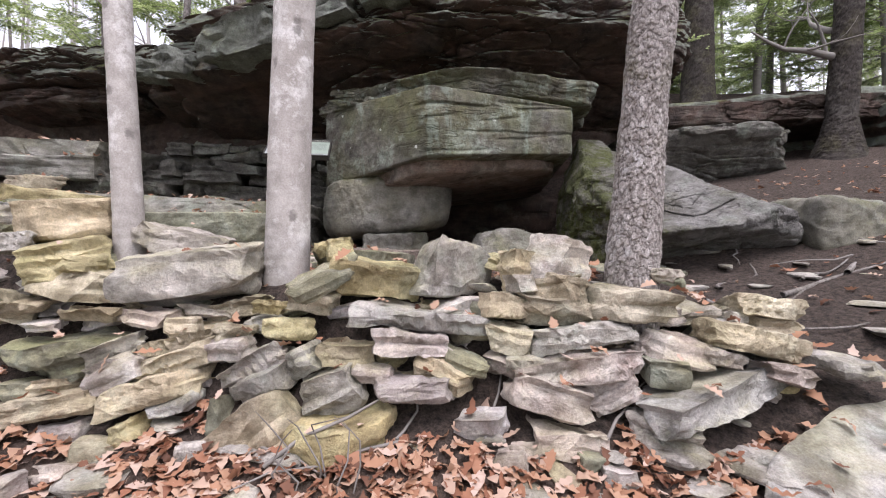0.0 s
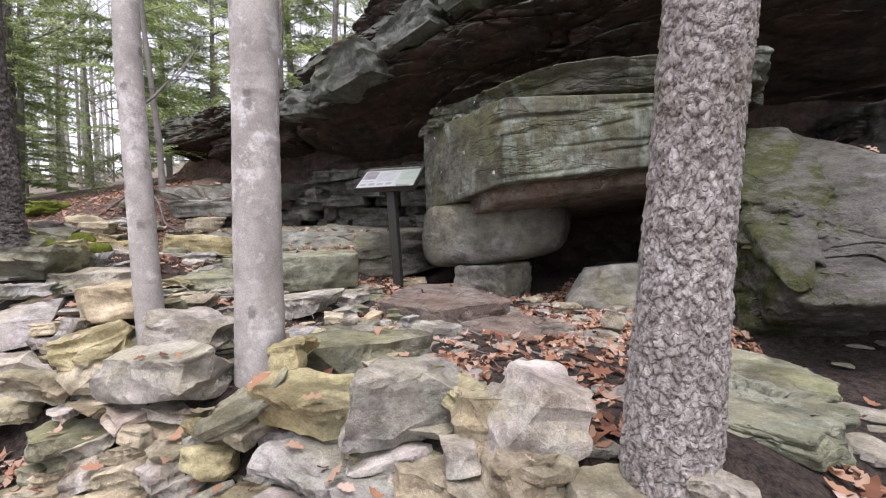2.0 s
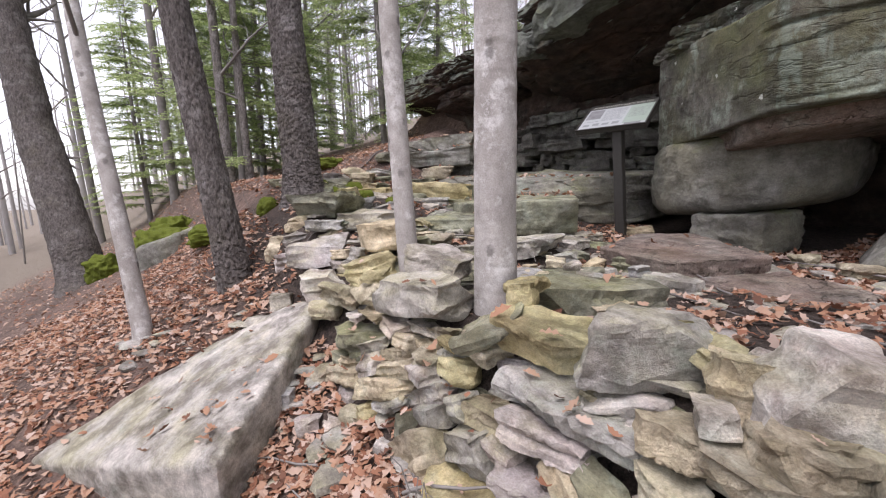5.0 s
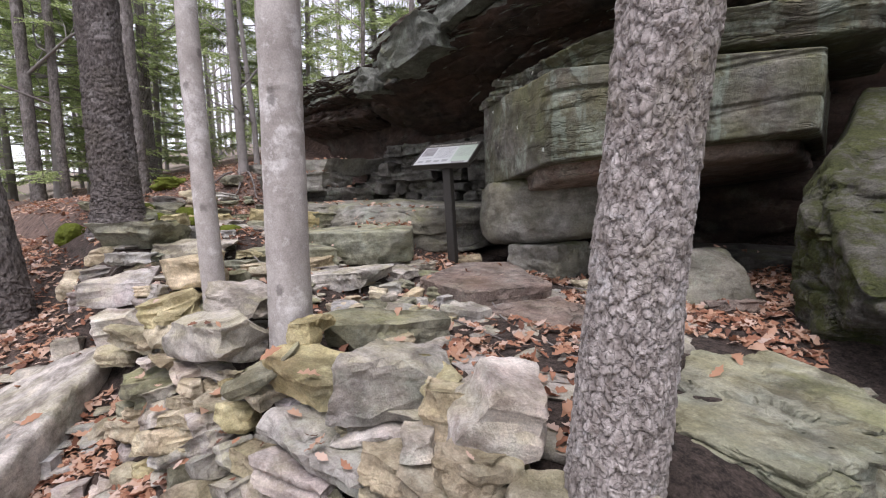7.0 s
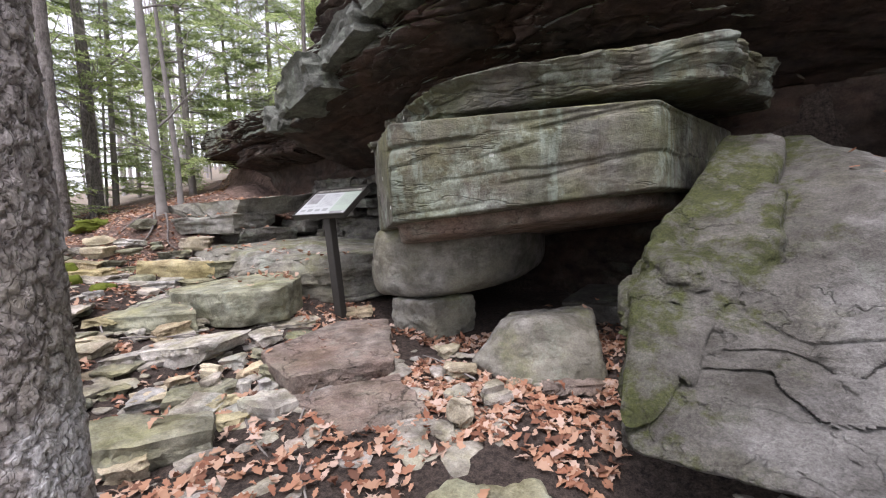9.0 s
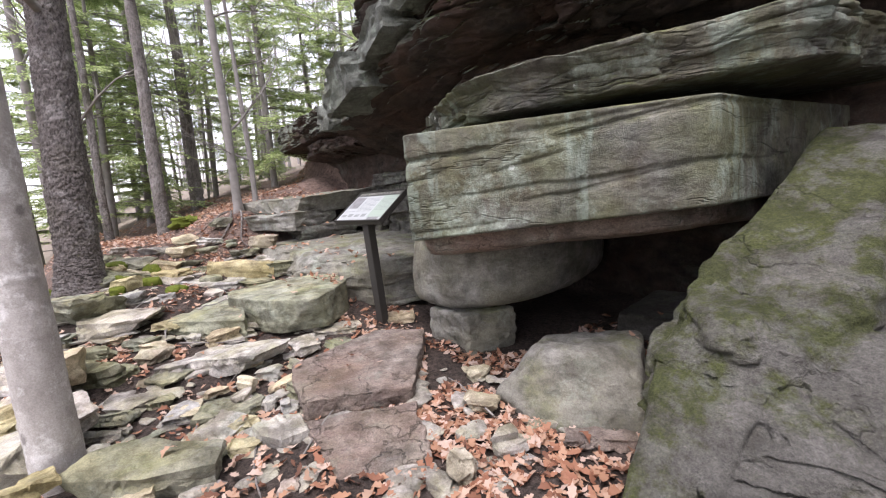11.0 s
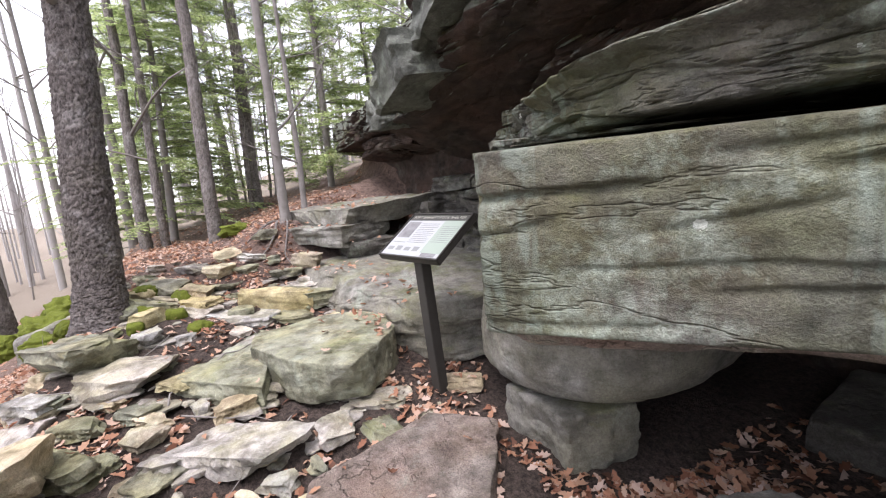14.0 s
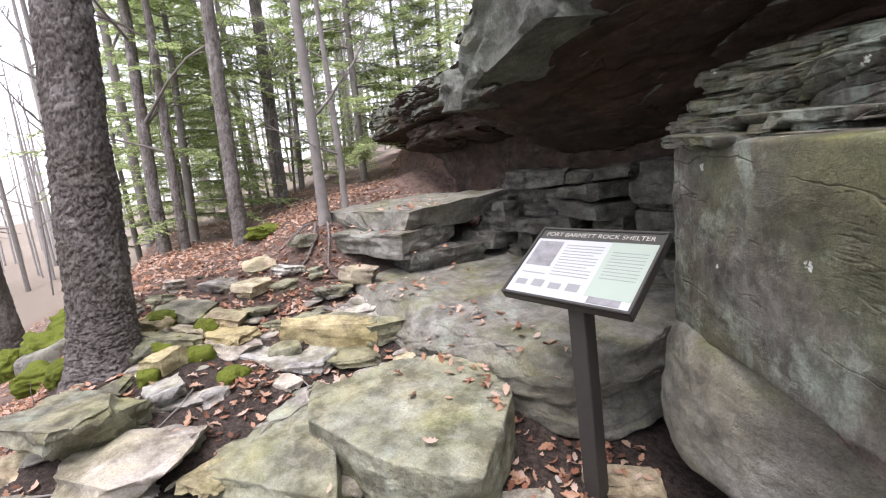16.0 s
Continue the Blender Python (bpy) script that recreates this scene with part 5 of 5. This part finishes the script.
def hemlock(seed, height, label):
    """An evergreen: straight trunk, drooping tiers of boughs with flat sprays of needles."""
    rng = np.random.RandomState(seed)
    root = tagged(new("hemlock_tree"), label, "tree", "evergreens of the wood")
    v, f, _ = trunk_skin([(0, 0, -0.3), (0.05, 0, height * 0.5), (0, 0.05, height)], [0.09, 0.06, 0.01], 14, 60, False, seed)
    child(mesh_object("trunk", v, f, TWIG), root)
    wood, nv, nf = [], [], []
    z = 0.5
    while z < height * 0.97:
        for _ in range(4):
            an = rng.uniform(0, 2 * math.pi)
            reach = (0.4 + 2.1 * (1 - z / height) ** 0.7) * rng.uniform(0.6, 1.15)
            d = np.array([math.cos(an), math.sin(an), 0])
            side = np.array([-d[1], d[0], 0])
            droop = rng.uniform(0.12, 0.4)
            pts = [np.array([0, 0, z]) + d * reach * u + np.array([0, 0, 0.12 * reach * u - droop * reach * u * u]) for u in np.linspace(0, 1, 5)]
            wood.append(tube(pts, [0.016, 0.012, 0.009, 0.006, 0.003], 3))
            for u in np.linspace(0.15, 1.0, int(5 + reach * 8)):
                at = np.array([0, 0, z]) + d * reach * u + np.array([0, 0, 0.12 * reach * u - droop * reach * u * u])
                for s in (-1, 1):
                    length = rng.uniform(0.16, 0.46) * (1.15 - 0.6 * u)
                    w2 = side * s * rng.uniform(0.6, 1.0) + d * rng.uniform(0.3, 0.9) + np.array([0, 0, rng.uniform(-0.45, 0.1)])
                    w2 /= np.linalg.norm(w2)
                    across = np.cross(w2, (0, 0, 1))
                    across /= np.linalg.norm(across) + 1e-6
                    for g in range(9):
                        q = at + w2 * length * (g / 9)
                        for h in (-1, 1):
                            tip = q + (across * h * 0.8 + w2 * 0.75) * length * 0.3 * (1 - 0.08 * g) + np.array([0, 0, rng.uniform(-0.03, 0.012)])
                            o = len(nv)
                            nv += [tuple(q), tuple(q + w2 * 0.034), tuple(tip)]
                            nf.append([o, o + 1, o + 2])
        z += rng.uniform(0.18, 0.4)
    child(mesh_object("bough_wood", *gather(wood), TWIG), root)
    child(mesh_object("crown", nv, nf, NEEDLES, False), root)
    return root


def bare_tree(seed, height, r):
    rng = np.random.RandomState(seed)
    root = tagged(new("bare_tree"), "tall bare grey tree of the winter wood", "tree", "bare trees of the wood")
    b = rng.uniform(-0.5, 0.5, 2)
    v, f, _ = trunk_skin([(0, 0, -0.3), (b[0] * 0.4, b[1] * 0.4, height * 0.4), (b[0], b[1], height)], [r, r * 0.75, r * 0.1], 10, 40, False, seed)
    child(mesh_object("trunk", v, f, TWIG), root)
    pieces, ends = [], []
    for _ in range(9):
        u = rng.uniform(0.3, 0.98)
        an = rng.uniform(0, 2 * math.pi)
        limb(rng, (b[0] * u, b[1] * u, height * u), (math.cos(an), math.sin(an), rng.uniform(0.3, 1.1)), height * 0.22 * (1.25 - u), r * 0.3 * (1.1 - u) + 0.008, 2, pieces, ends)
    child(mesh_object("crown", *gather(pieces), TWIG), root)
    return root


def plant_wood():
    rng = np.random.RandomState(21)
    kinds = [hemlock(k, h, "young dark green hemlock in the wood") for k, h in ((1, 10.5), (2, 8.5), (3, 6.5))]
    bare = [bare_tree(k, h, r) for k, h, r in ((11, 13, 0.10), (12, 11, 0.06), (13, 9, 0.04), (14, 14, 0.13))]

    def free(x, y):
        return not (-6 < x < 4.5 and -6 < y < 7.3) and not (x > -5 and y < 1.5 and y > -9 and x < 9)

    def put(source, x, y, s, first):
        z = float(ground(x, y))
        m = pose(x, y, z, rng.uniform(-3, 3), rng.uniform(-3, 3), rng.uniform(0, 360))
        if first:
            source.matrix_basis = m
        else:
            copy_thing(source, m)

    used = set()
    spots = []
    # Spots (-9.0, -6.5) to (12.5, -1.0) are unseen hemlocks, added to block low light
    for x, y in [(-11.6, 3.8), (-14.2, 2.8), (-9.4, 6.4), (-13.8, 6.0), (-16.0, 4.0), (-7.4, 9.2), (-12.0, 10.2), (-4.8, 10.8), (0.5, 11.6), (-10.0, 2.9), (7.5, 10.2), (4.2, 10.8), (9.6, 9.2), (5.8, 11.8), (8.8, 11.5), (11.5, 8.5), (12.5, 10.5), (13.0, 6.5), (-9.0, -6.5), (-5.0, -8.5), (-1.0, -9.5), (3.0, -9.0), (6.5, -6.5), (9.5, -3.0), (10.5, 1.0), (11.0, 4.5), (-7.0, -11.0), (1.0, -12.5), (5.5, -11.5), (-3.5, -13.0), (9.0, -8.0), (12.5, -1.0), (-13.0, 9.4)]:
        spots.append((x, y, 0))
    for _ in range(5):
        spots.append((rng.uniform(-26, -13), rng.uniform(1.0, 15), 0))
    for _ in range(6):
        spots.append((rng.uniform(3.5, 16), rng.uniform(9.5, 20), 0))
    for _ in range(8):
        spots.append((rng.uniform(-8, 2), rng.uniform(11, 18), 0))
    for _ in range(15):
        spots.append((rng.uniform(-30, -12), rng.uniform(-6, 18), 1))
    for _ in range(24):
        spots.append((rng.uniform(-8, 22), rng.uniform(9, 24), 1))
    for _ in range(24):
        spots.append((rng.uniform(-34, -9), rng.uniform(-22, -1), 1))
    for x, y, kind in spots:
        if free(x, y):
            pool = kinds if kind == 0 else bare
            k = rng.randint(len(pool))
            put(pool[k], x, y, 1, (kind, k) not in used)
            used.add((kind, k))


plant_wood()


def far_woods():
    """The woods beyond, too many to count."""
    rng = np.random.RandomState(5)
    pieces = []
    for _ in range(760):
        an, d = rng.uniform(0, 2 * math.pi), rng.uniform(24, 80)
        x, y = d * math.cos(an), d * math.sin(an)
        z = float(ground(x, y)) - 1
        h, r = rng.uniform(9, 17), rng.uniform(0.07, 0.2)
        pieces.append(tube([(x, y, z), (x + rng.uniform(-0.6, 0.6), y, z + h * 0.5), (x + rng.uniform(-1, 1), y, z + h)], [r, r * 0.7, r * 0.1], 4))
        for _ in range(9):
            u = rng.uniform(0.3, 0.95)
            a2, l2 = rng.uniform(0, 2 * math.pi), rng.uniform(1.2, 3.2) * (1.2 - u)
            s = np.array([x, y, z + h * u])
            e = s + np.array([math.cos(a2) * l2, math.sin(a2) * l2, l2 * rng.uniform(0.3, 1.1)])
            pieces.append(tube([s, (s + e) / 2 + rng.normal(0, 0.1, 3), e], [r * 0.3, r * 0.2, 0.012], 3))
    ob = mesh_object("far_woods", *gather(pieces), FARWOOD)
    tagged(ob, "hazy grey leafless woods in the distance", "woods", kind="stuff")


far_woods()


# ---- the sign ----
def box(bm, x0, y0, z0, x1, y1, z1, bevel=0.0):
    made = bmesh.ops.create_cube(bm, size=1)["verts"]
    for v in made:
        v.co = Vector(((x0 + x1) / 2 + v.co.x * (x1 - x0), (y0 + y1) / 2 + v.co.y * (y1 - y0), (z0 + z1) / 2 + v.co.z * (z1 - z0)))
    if bevel:
        bmesh.ops.bevel(bm, geom=list({e for v in made for e in v.link_edges}), offset=bevel, segments=2, affect="EDGES")
    return bm


def build_sign():
    sign = tagged(new("information_sign"), "tilted information panel on a dark metal post", "sign")
    w, h = 0.647, 0.465
    m = pose(-1.529, 4.421, 2.373, 34.0, 0, 10.2)

    def place(name, bm, material, parent, label="", extra=Matrix()):
        ob = part(name, bm, material, sign, label)
        ob.matrix_parent_inverse = Matrix()
        ob.matrix_basis = m @ extra
        if parent is not sign:
            child_of = ob.matrix_basis.copy()
            ob.parent = parent
            ob.matrix_parent_inverse = parent.matrix_basis.inverted()
            ob.matrix_basis = child_of
        return ob

    post = part("post", box(bmesh.new(), -0.042, -0.042, -0.35, 0.042, 0.042, 0.92, 0.004), BRONZE, sign, "square dark bronze post")
    post.matrix_basis = pose(-1.44, 4.375, 1.366, 2, -2.0, 10)
    tray = place("tray", box(bmesh.new(), -w / 2, -h / 2, -0.045, w / 2, h / 2, -0.004, 0.004), BRONZE, sign, "shallow dark metal tray")
    face = place("panel", box(bmesh.new(), -w / 2 + 0.014, -h / 2 + 0.014, -0.004, w / 2 - 0.014, h / 2 - 0.014, 0.002), PAPER, sign, "white printed panel")
    for name, a in (("rim", (-w / 2, -h / 2, w / 2, -h / 2 + 0.014)), ("rim", (-w / 2, h / 2 - 0.014, w / 2, h / 2)), ("rim", (-w / 2, -h / 2 + 0.014, -w / 2 + 0.014, h / 2 - 0.014)), ("rim", (w / 2 - 0.014, -h / 2 + 0.014, w / 2, h / 2 - 0.014))):
        place(name, box(bmesh.new(), a[0], a[1], -0.004, a[2], a[3], 0.01, 0.002), BRONZE, sign)
    place("bracket", box(bmesh.new(), -0.09, -0.12, -0.075, 0.14, 0.1, -0.046, 0.003), BRONZE, sign)
    L, B = -w / 2 + 0.014, -h / 2 + 0.014
    W, H = w - 0.028, h - 0.028

    def patch(name, x0, y0, x1, y1, material, z=0.003, label=""):
        return place(name, box(bmesh.new(), L + W * x0, B + H * y0, 0.0022, L + W * x1, B + H * y1, z), material, face, label)

    patch("heading_band", 0, 0.85, 1, 1, PANEL_HEAD)
    patch("green_field", 0.66, 0.10, 1, 0.85, PANEL_GREEN)
    patch("photo", 0.03, 0.42, 0.26, 0.81, PANEL_PHOTO, 0.0034, "grey printed photograph")
    patch("photo", 0.70, 0.02, 0.93, 0.10, PANEL_PHOTO, 0.0034)
    for k in range(11):
        patch("text_line", 0.30, 0.76 - 0.045 * k, 0.62 - 0.05 * (k % 4 == 3), 0.772 - 0.045 * k, PANEL_INK, 0.0028)
    for k in range(9):
        patch("text_line", 0.70, 0.70 - 0.045 * k, 0.96, 0.71 - 0.045 * k, PANEL_INK, 0.0036)
    for k in range(4):
        patch("drawing", 0.05 + 0.15 * k, 0.12, 0.15 + 0.15 * k, 0.2 + 0.02 * (k % 2), PANEL_INK, 0.0028)
    patch("text_line", 0.04, 0.3, 0.26, 0.315, PANEL_INK, 0.0028)
    text = bpy.data.curves.new("heading", "FONT")
    text.body, text.size, text.align_x, text.align_y = "PORT BARNETT ROCK SHELTER", 0.048, "CENTER", "CENTER"
    flat = new("heading_text", text)
    me = bpy.data.meshes.new_from_object(flat.evaluated_get(bpy.context.evaluated_depsgraph_get()))
    bpy.data.objects.remove(flat)
    me.materials.clear()
    me.materials.append(LETTERS)
    letters = new("heading", me)
    letters.parent = face
    letters.matrix_parent_inverse = face.matrix_basis.inverted()
    wide = max(v.co.x for v in me.vertices) - min(v.co.x for v in me.vertices)
    letters.matrix_basis = m @ pose(0, B + H * 0.925, 0.0045) @ Matrix.Diagonal((W * 0.9 / wide, W * 0.9 / wide, 1, 1))


build_sign()


# ---- leaves, pebbles, twigs ----
def litter():
    bpy.context.view_layer.update()
    rng = np.random.RandomState(12)
    lobes = [(0, 0), (0.13, 0.14), (0.11, 0.26), (0.24, 0.42), (0.16, 0.53), (0.22, 0.7), (0.1, 0.8), (0, 1.0), (-0.1, 0.8), (-0.22, 0.7), (-0.16, 0.53), (-0.24, 0.42), (-0.11, 0.26), (-0.13, 0.14)]
    verts, faces = [], []

    def leaf(x, y, z, size):
        an = rng.uniform(0, 2 * math.pi)
        turn = np.array(Euler((rng.normal(0, 0.35), rng.normal(0, 0.35), an)).to_matrix())
        curl, fold = rng.uniform(-0.7, 1.6), rng.uniform(0.1, 1.4)
        o = len(verts)
        for lx, ly in lobes:
            q = np.array([lx, ly - 0.5, curl * (ly - 0.5) ** 2 + fold * abs(lx)]) * size
            q = turn @ q
            verts.append((x + q[0], y + q[1], z + q[2] + 0.012))
        faces.append([o, o + 1, o + 13])
        for k in range(1, 6):
            faces.append([o + k, o + k + 1, o + 13 - k, o + 14 - k])
        faces.append([o + 6, o + 7, o + 8])

    layer = bpy.context.evaluated_depsgraph_get()
    zones = [((-1.9, 1.6), (0.3, 1.72), 7600, 0.04), ((-7, -1.9), (-1.5, 1.8), 9500, 0.02), ((-0.7, 1.4), (3.3, 5.2), 3200, 0.008), ((-0.7, 1.3), (4.6, 5.9), 900, 0.02), ((-1.8, -0.8), (4.0, 4.8), 420, 0.2), ((-4.5, 0.8), (1.9, 4.3), 4800, 0.015),
             ((-9, -4), (2, 7), 6500, 0.04), ((1.2, 6), (1.5, 5.8), 420, 0.0), ((-3.0, -1.75), (4.1, 4.7), 110, 1.0), ((-4.6, -3.2), (4.2, 5.2), 120, 0.6), ((-7, 4), (7.2, 10), 900, 0.3), ((-17, -7), (-5, 6), 5200, 0.0), ((1.25, 1.75), (2.0, 2.35), 90, 0.2), ((0.95, 1.3), (2.55, 3.0), 2, 1.0), ((2.2, 3.4), (4.7, 5.2), 90, 0.5)]
    for (x0, x1), (y0, y1), count, on_rock in zones:
        xs, ys = rng.uniform(x0, x1, count), rng.uniform(y0, y1, count)
        zs = ground(xs, ys)
        heap = fbm(np.stack([xs, ys, zs * 0], 1) * 1.9, 44, 3)
        for x, y, z, drift in zip(xs, ys, zs, heap):
            if -4.5 < x < -0.7 and y > 1.9 and drift < rng.uniform(-1.2, 0.45):
                continue
            lift = 4.0 if y >= 7 else 0.55 if y > 4.3 and -1.5 < x < 1.4 else 1.0
            hit, at, up, _, thing, _ = scene.ray_cast(layer, Vector((x, y, z + lift)), Vector((0, 0, -1)), distance=lift + 1.5)
            if not hit or (thing.name != "ground" and (rng.uniform() > on_rock or up.z < 0.75)):
                continue
            leaf(x, y, at.z, rng.uniform(0.035, 0.1))
    ob = mesh_object("fallen_leaves", verts, faces, LITTER)
    tagged(ob, "dry curled brown and orange oak leaves", "leaves", kind="stuff")


litter()


def pebbles():
    rng = np.random.RandomState(14)
    pieces = []
    for (x0, x1), (y0, y1), count in [((-4.3, 0.9), (1.95, 4.3), 520), ((-1.8, 1.5), (0.6, 1.55), 120), ((-4, -1.8), (0.4, 1.5), 60), ((1.5, 4.5), (2.0, 4.5), 60)]:
        for _ in range(count):
            x, y = rng.uniform(x0, x1), rng.uniform(y0, y1)
            w = 0.025 + 0.1 * rng.uniform() ** 2.2
            half = (w, w * rng.uniform(0.45, 1), w * rng.uniform(0.14, 0.28))
            v, f = hewn(half, box_planes(half, rng, 0.3, 6, (0.6, 0.9)), 4, rng.randint(999), rough=0.004, freq=12, crisp=60, relax=0)
            a = rng.uniform(0, 6.3)
            c, s = math.cos(a), math.sin(a)
            v = v @ np.array([[c, s, 0], [-s, c, 0], [0, 0, 1]]) + np.array([x, y, float(ground(x, y)) + half[2] * 0.4])
            pieces.append((v, f.tolist()))
    ob = mesh_object("pebbles", *gather(pieces), STONE["g"], True, 20)
    tagged(ob, "small broken stones scattered over the soil", "stones", kind="stuff")


pebbles()


def moss_cushions():
    rng = np.random.RandomState(18)
    for x, y, r, h in [(-7.7, 1.1, 0.5, 0.36), (-8.3, 1.3, 0.42, 0.34), (-9.1, 0.25, 0.36, 0.3), (-6.95, 3.9, 0.35, 0.12), (-3.9, 2.62, 0.13, 0.1), (-3.7, 2.8, 0.12, 0.09), (-3.55, 2.5, 0.1, 0.1), (-3.3, 3.0, 0.11, 0.09), (-4.1, 2.9, 0.12, 0.1), (-4.4, 2.55, 0.14, 0.1), (-5.6, 1.5, 0.3, 0.12), (-4.3, 1.9, 0.12, 0.12)]:
        v, f = hewn((r, r * 0.8, h), [(q, o) for q, o in zip(np.concatenate([np.eye(3), -np.eye(3)]), (r, r * 0.8, h) * 2)], 24, rng.randint(999), rough=0.08 * min(1, 3 * r), freq=8, crisp=3, chips=0.12 * r)
        ob = mesh_object("moss_cushion", v, f, MOSS)
        ob.matrix_world = pose(x, y, float(ground(x, y)) + 0.2 * h, 0, 0, rng.uniform(0, 360))
        tagged(ob, "bright green moss cushion on the ground", "moss", "moss cushions")


moss_cushions()


def roots():
    rng = np.random.RandomState(19)
    for x0, y0, x1, y1, r in [(1.3, 2.05, 2.3, 2.7, 0.016), (1.9, 2.8, 2.4, 3.2, 0.014), (2.2, 2.65, 3.1, 2.9, 0.018), (2.45, 2.8, 2.9, 3.0, 0.012), (2.7, 2.8, 3.5, 3.2, 0.02), (1.5, 1.9, 2.2, 2.2, 0.012), (-5.4, 4.2, -4.7, 3.7, 0.02), (-5.4, 4.3, -4.5, 4.1, 0.016), (-5.6, 4.2, -5.5, 3.5, 0.018), (-0.6, 3.0, 0.3, 2.6, 0.008), (-1.2, 2.5, -0.4, 2.9, 0.008)]:
        pts = []
        for u in np.linspace(0, 1, 9):
            x, y = x0 + (x1 - x0) * u + 0.05 * math.sin(7 * u + x0 * 5), y0 + (y1 - y0) * u + 0.05 * math.sin(6 * u + y0 * 9)
            pts.append((x, y, float(ground(x, y)) + 0.012 + 0.02 * math.sin(5 * u + x0)))
        ob = mesh_object("root", *tube(pts, [r * (1 - 0.6 * u) for u in np.linspace(0, 1, 9)], 7), GREYBARK)
        tagged(ob, "bare grey root snaking over dark soil", "root", "roots on the ground")


roots()


def twigs():
    rng = np.random.RandomState(15)
    for (x0, x1), (y0, y1), count in [((-1.2, 1.2), (0.7, 1.5), 14), ((-3.5, 1.0), (2.1, 4.0), 16), ((1.3, 4), (2.2, 4.6), 12)]:
        for _ in range(count):
            x, y = rng.uniform(x0, x1), rng.uniform(y0, y1)
            a, l = rng.uniform(0, 6.3), rng.uniform(0.2, 0.7)
            pts = []
            for u in np.linspace(0, 1, 5):
                px, py = x + math.cos(a) * l * u + rng.normal(0, 0.015), y + math.sin(a) * l * u + rng.normal(0, 0.015)
                pts.append((px, py, float(ground(px, py)) + 0.03 + rng.uniform(0, 0.02)))
            ob = mesh_object("twig", *tube(pts, [0.007, 0.006, 0.005, 0.004, 0.002], 5), TWIG)
            tagged(ob, "thin dry twig lying on the ground", "twig", "twigs on the ground")


twigs()


def brush():
    """Thin leafless shoots among the leaves below the bank."""
    rng = np.random.RandomState(20)
    for x, y in [(-0.45, 1.25), (-0.38, 1.28), (-0.3, 1.26), (-0.5, 1.3), (-0.34, 1.3), (-0.26, 1.24), (-4.9, 0.6), (-4.2, 1.7), (-5.2, 1.9)]:
        z = float(ground(x, y))
        pts = [(x + rng.uniform(-0.03, 0.03) * k, y + rng.uniform(-0.03, 0.03) * k, z - 0.02 + 0.07 * k) for k in range(5)]
        ob = mesh_object("shoot", *tube(pts, [0.004, 0.0035, 0.003, 0.0025, 0.001], 5), TWIG)
        tagged(ob, "thin leafless shoot rising from the leaves", "shoot", "shoots below the bank")
    pts = [(-0.56, 1.32, float(ground(-0.56, 1.32)) + 0.04), (-0.45, 1.36, float(ground(-0.45, 1.36)) + 0.1), (-0.3, 1.42, float(ground(-0.3, 1.42)) + 0.12), (-0.2, 1.46, float(ground(-0.2, 1.46)) + 0.15)]
    tagged(mesh_object("stick", *tube(pts, [0.008, 0.007, 0.006, 0.004], 6), TWIG), "bent dry stick leaning on the stones", "stick")


brush()
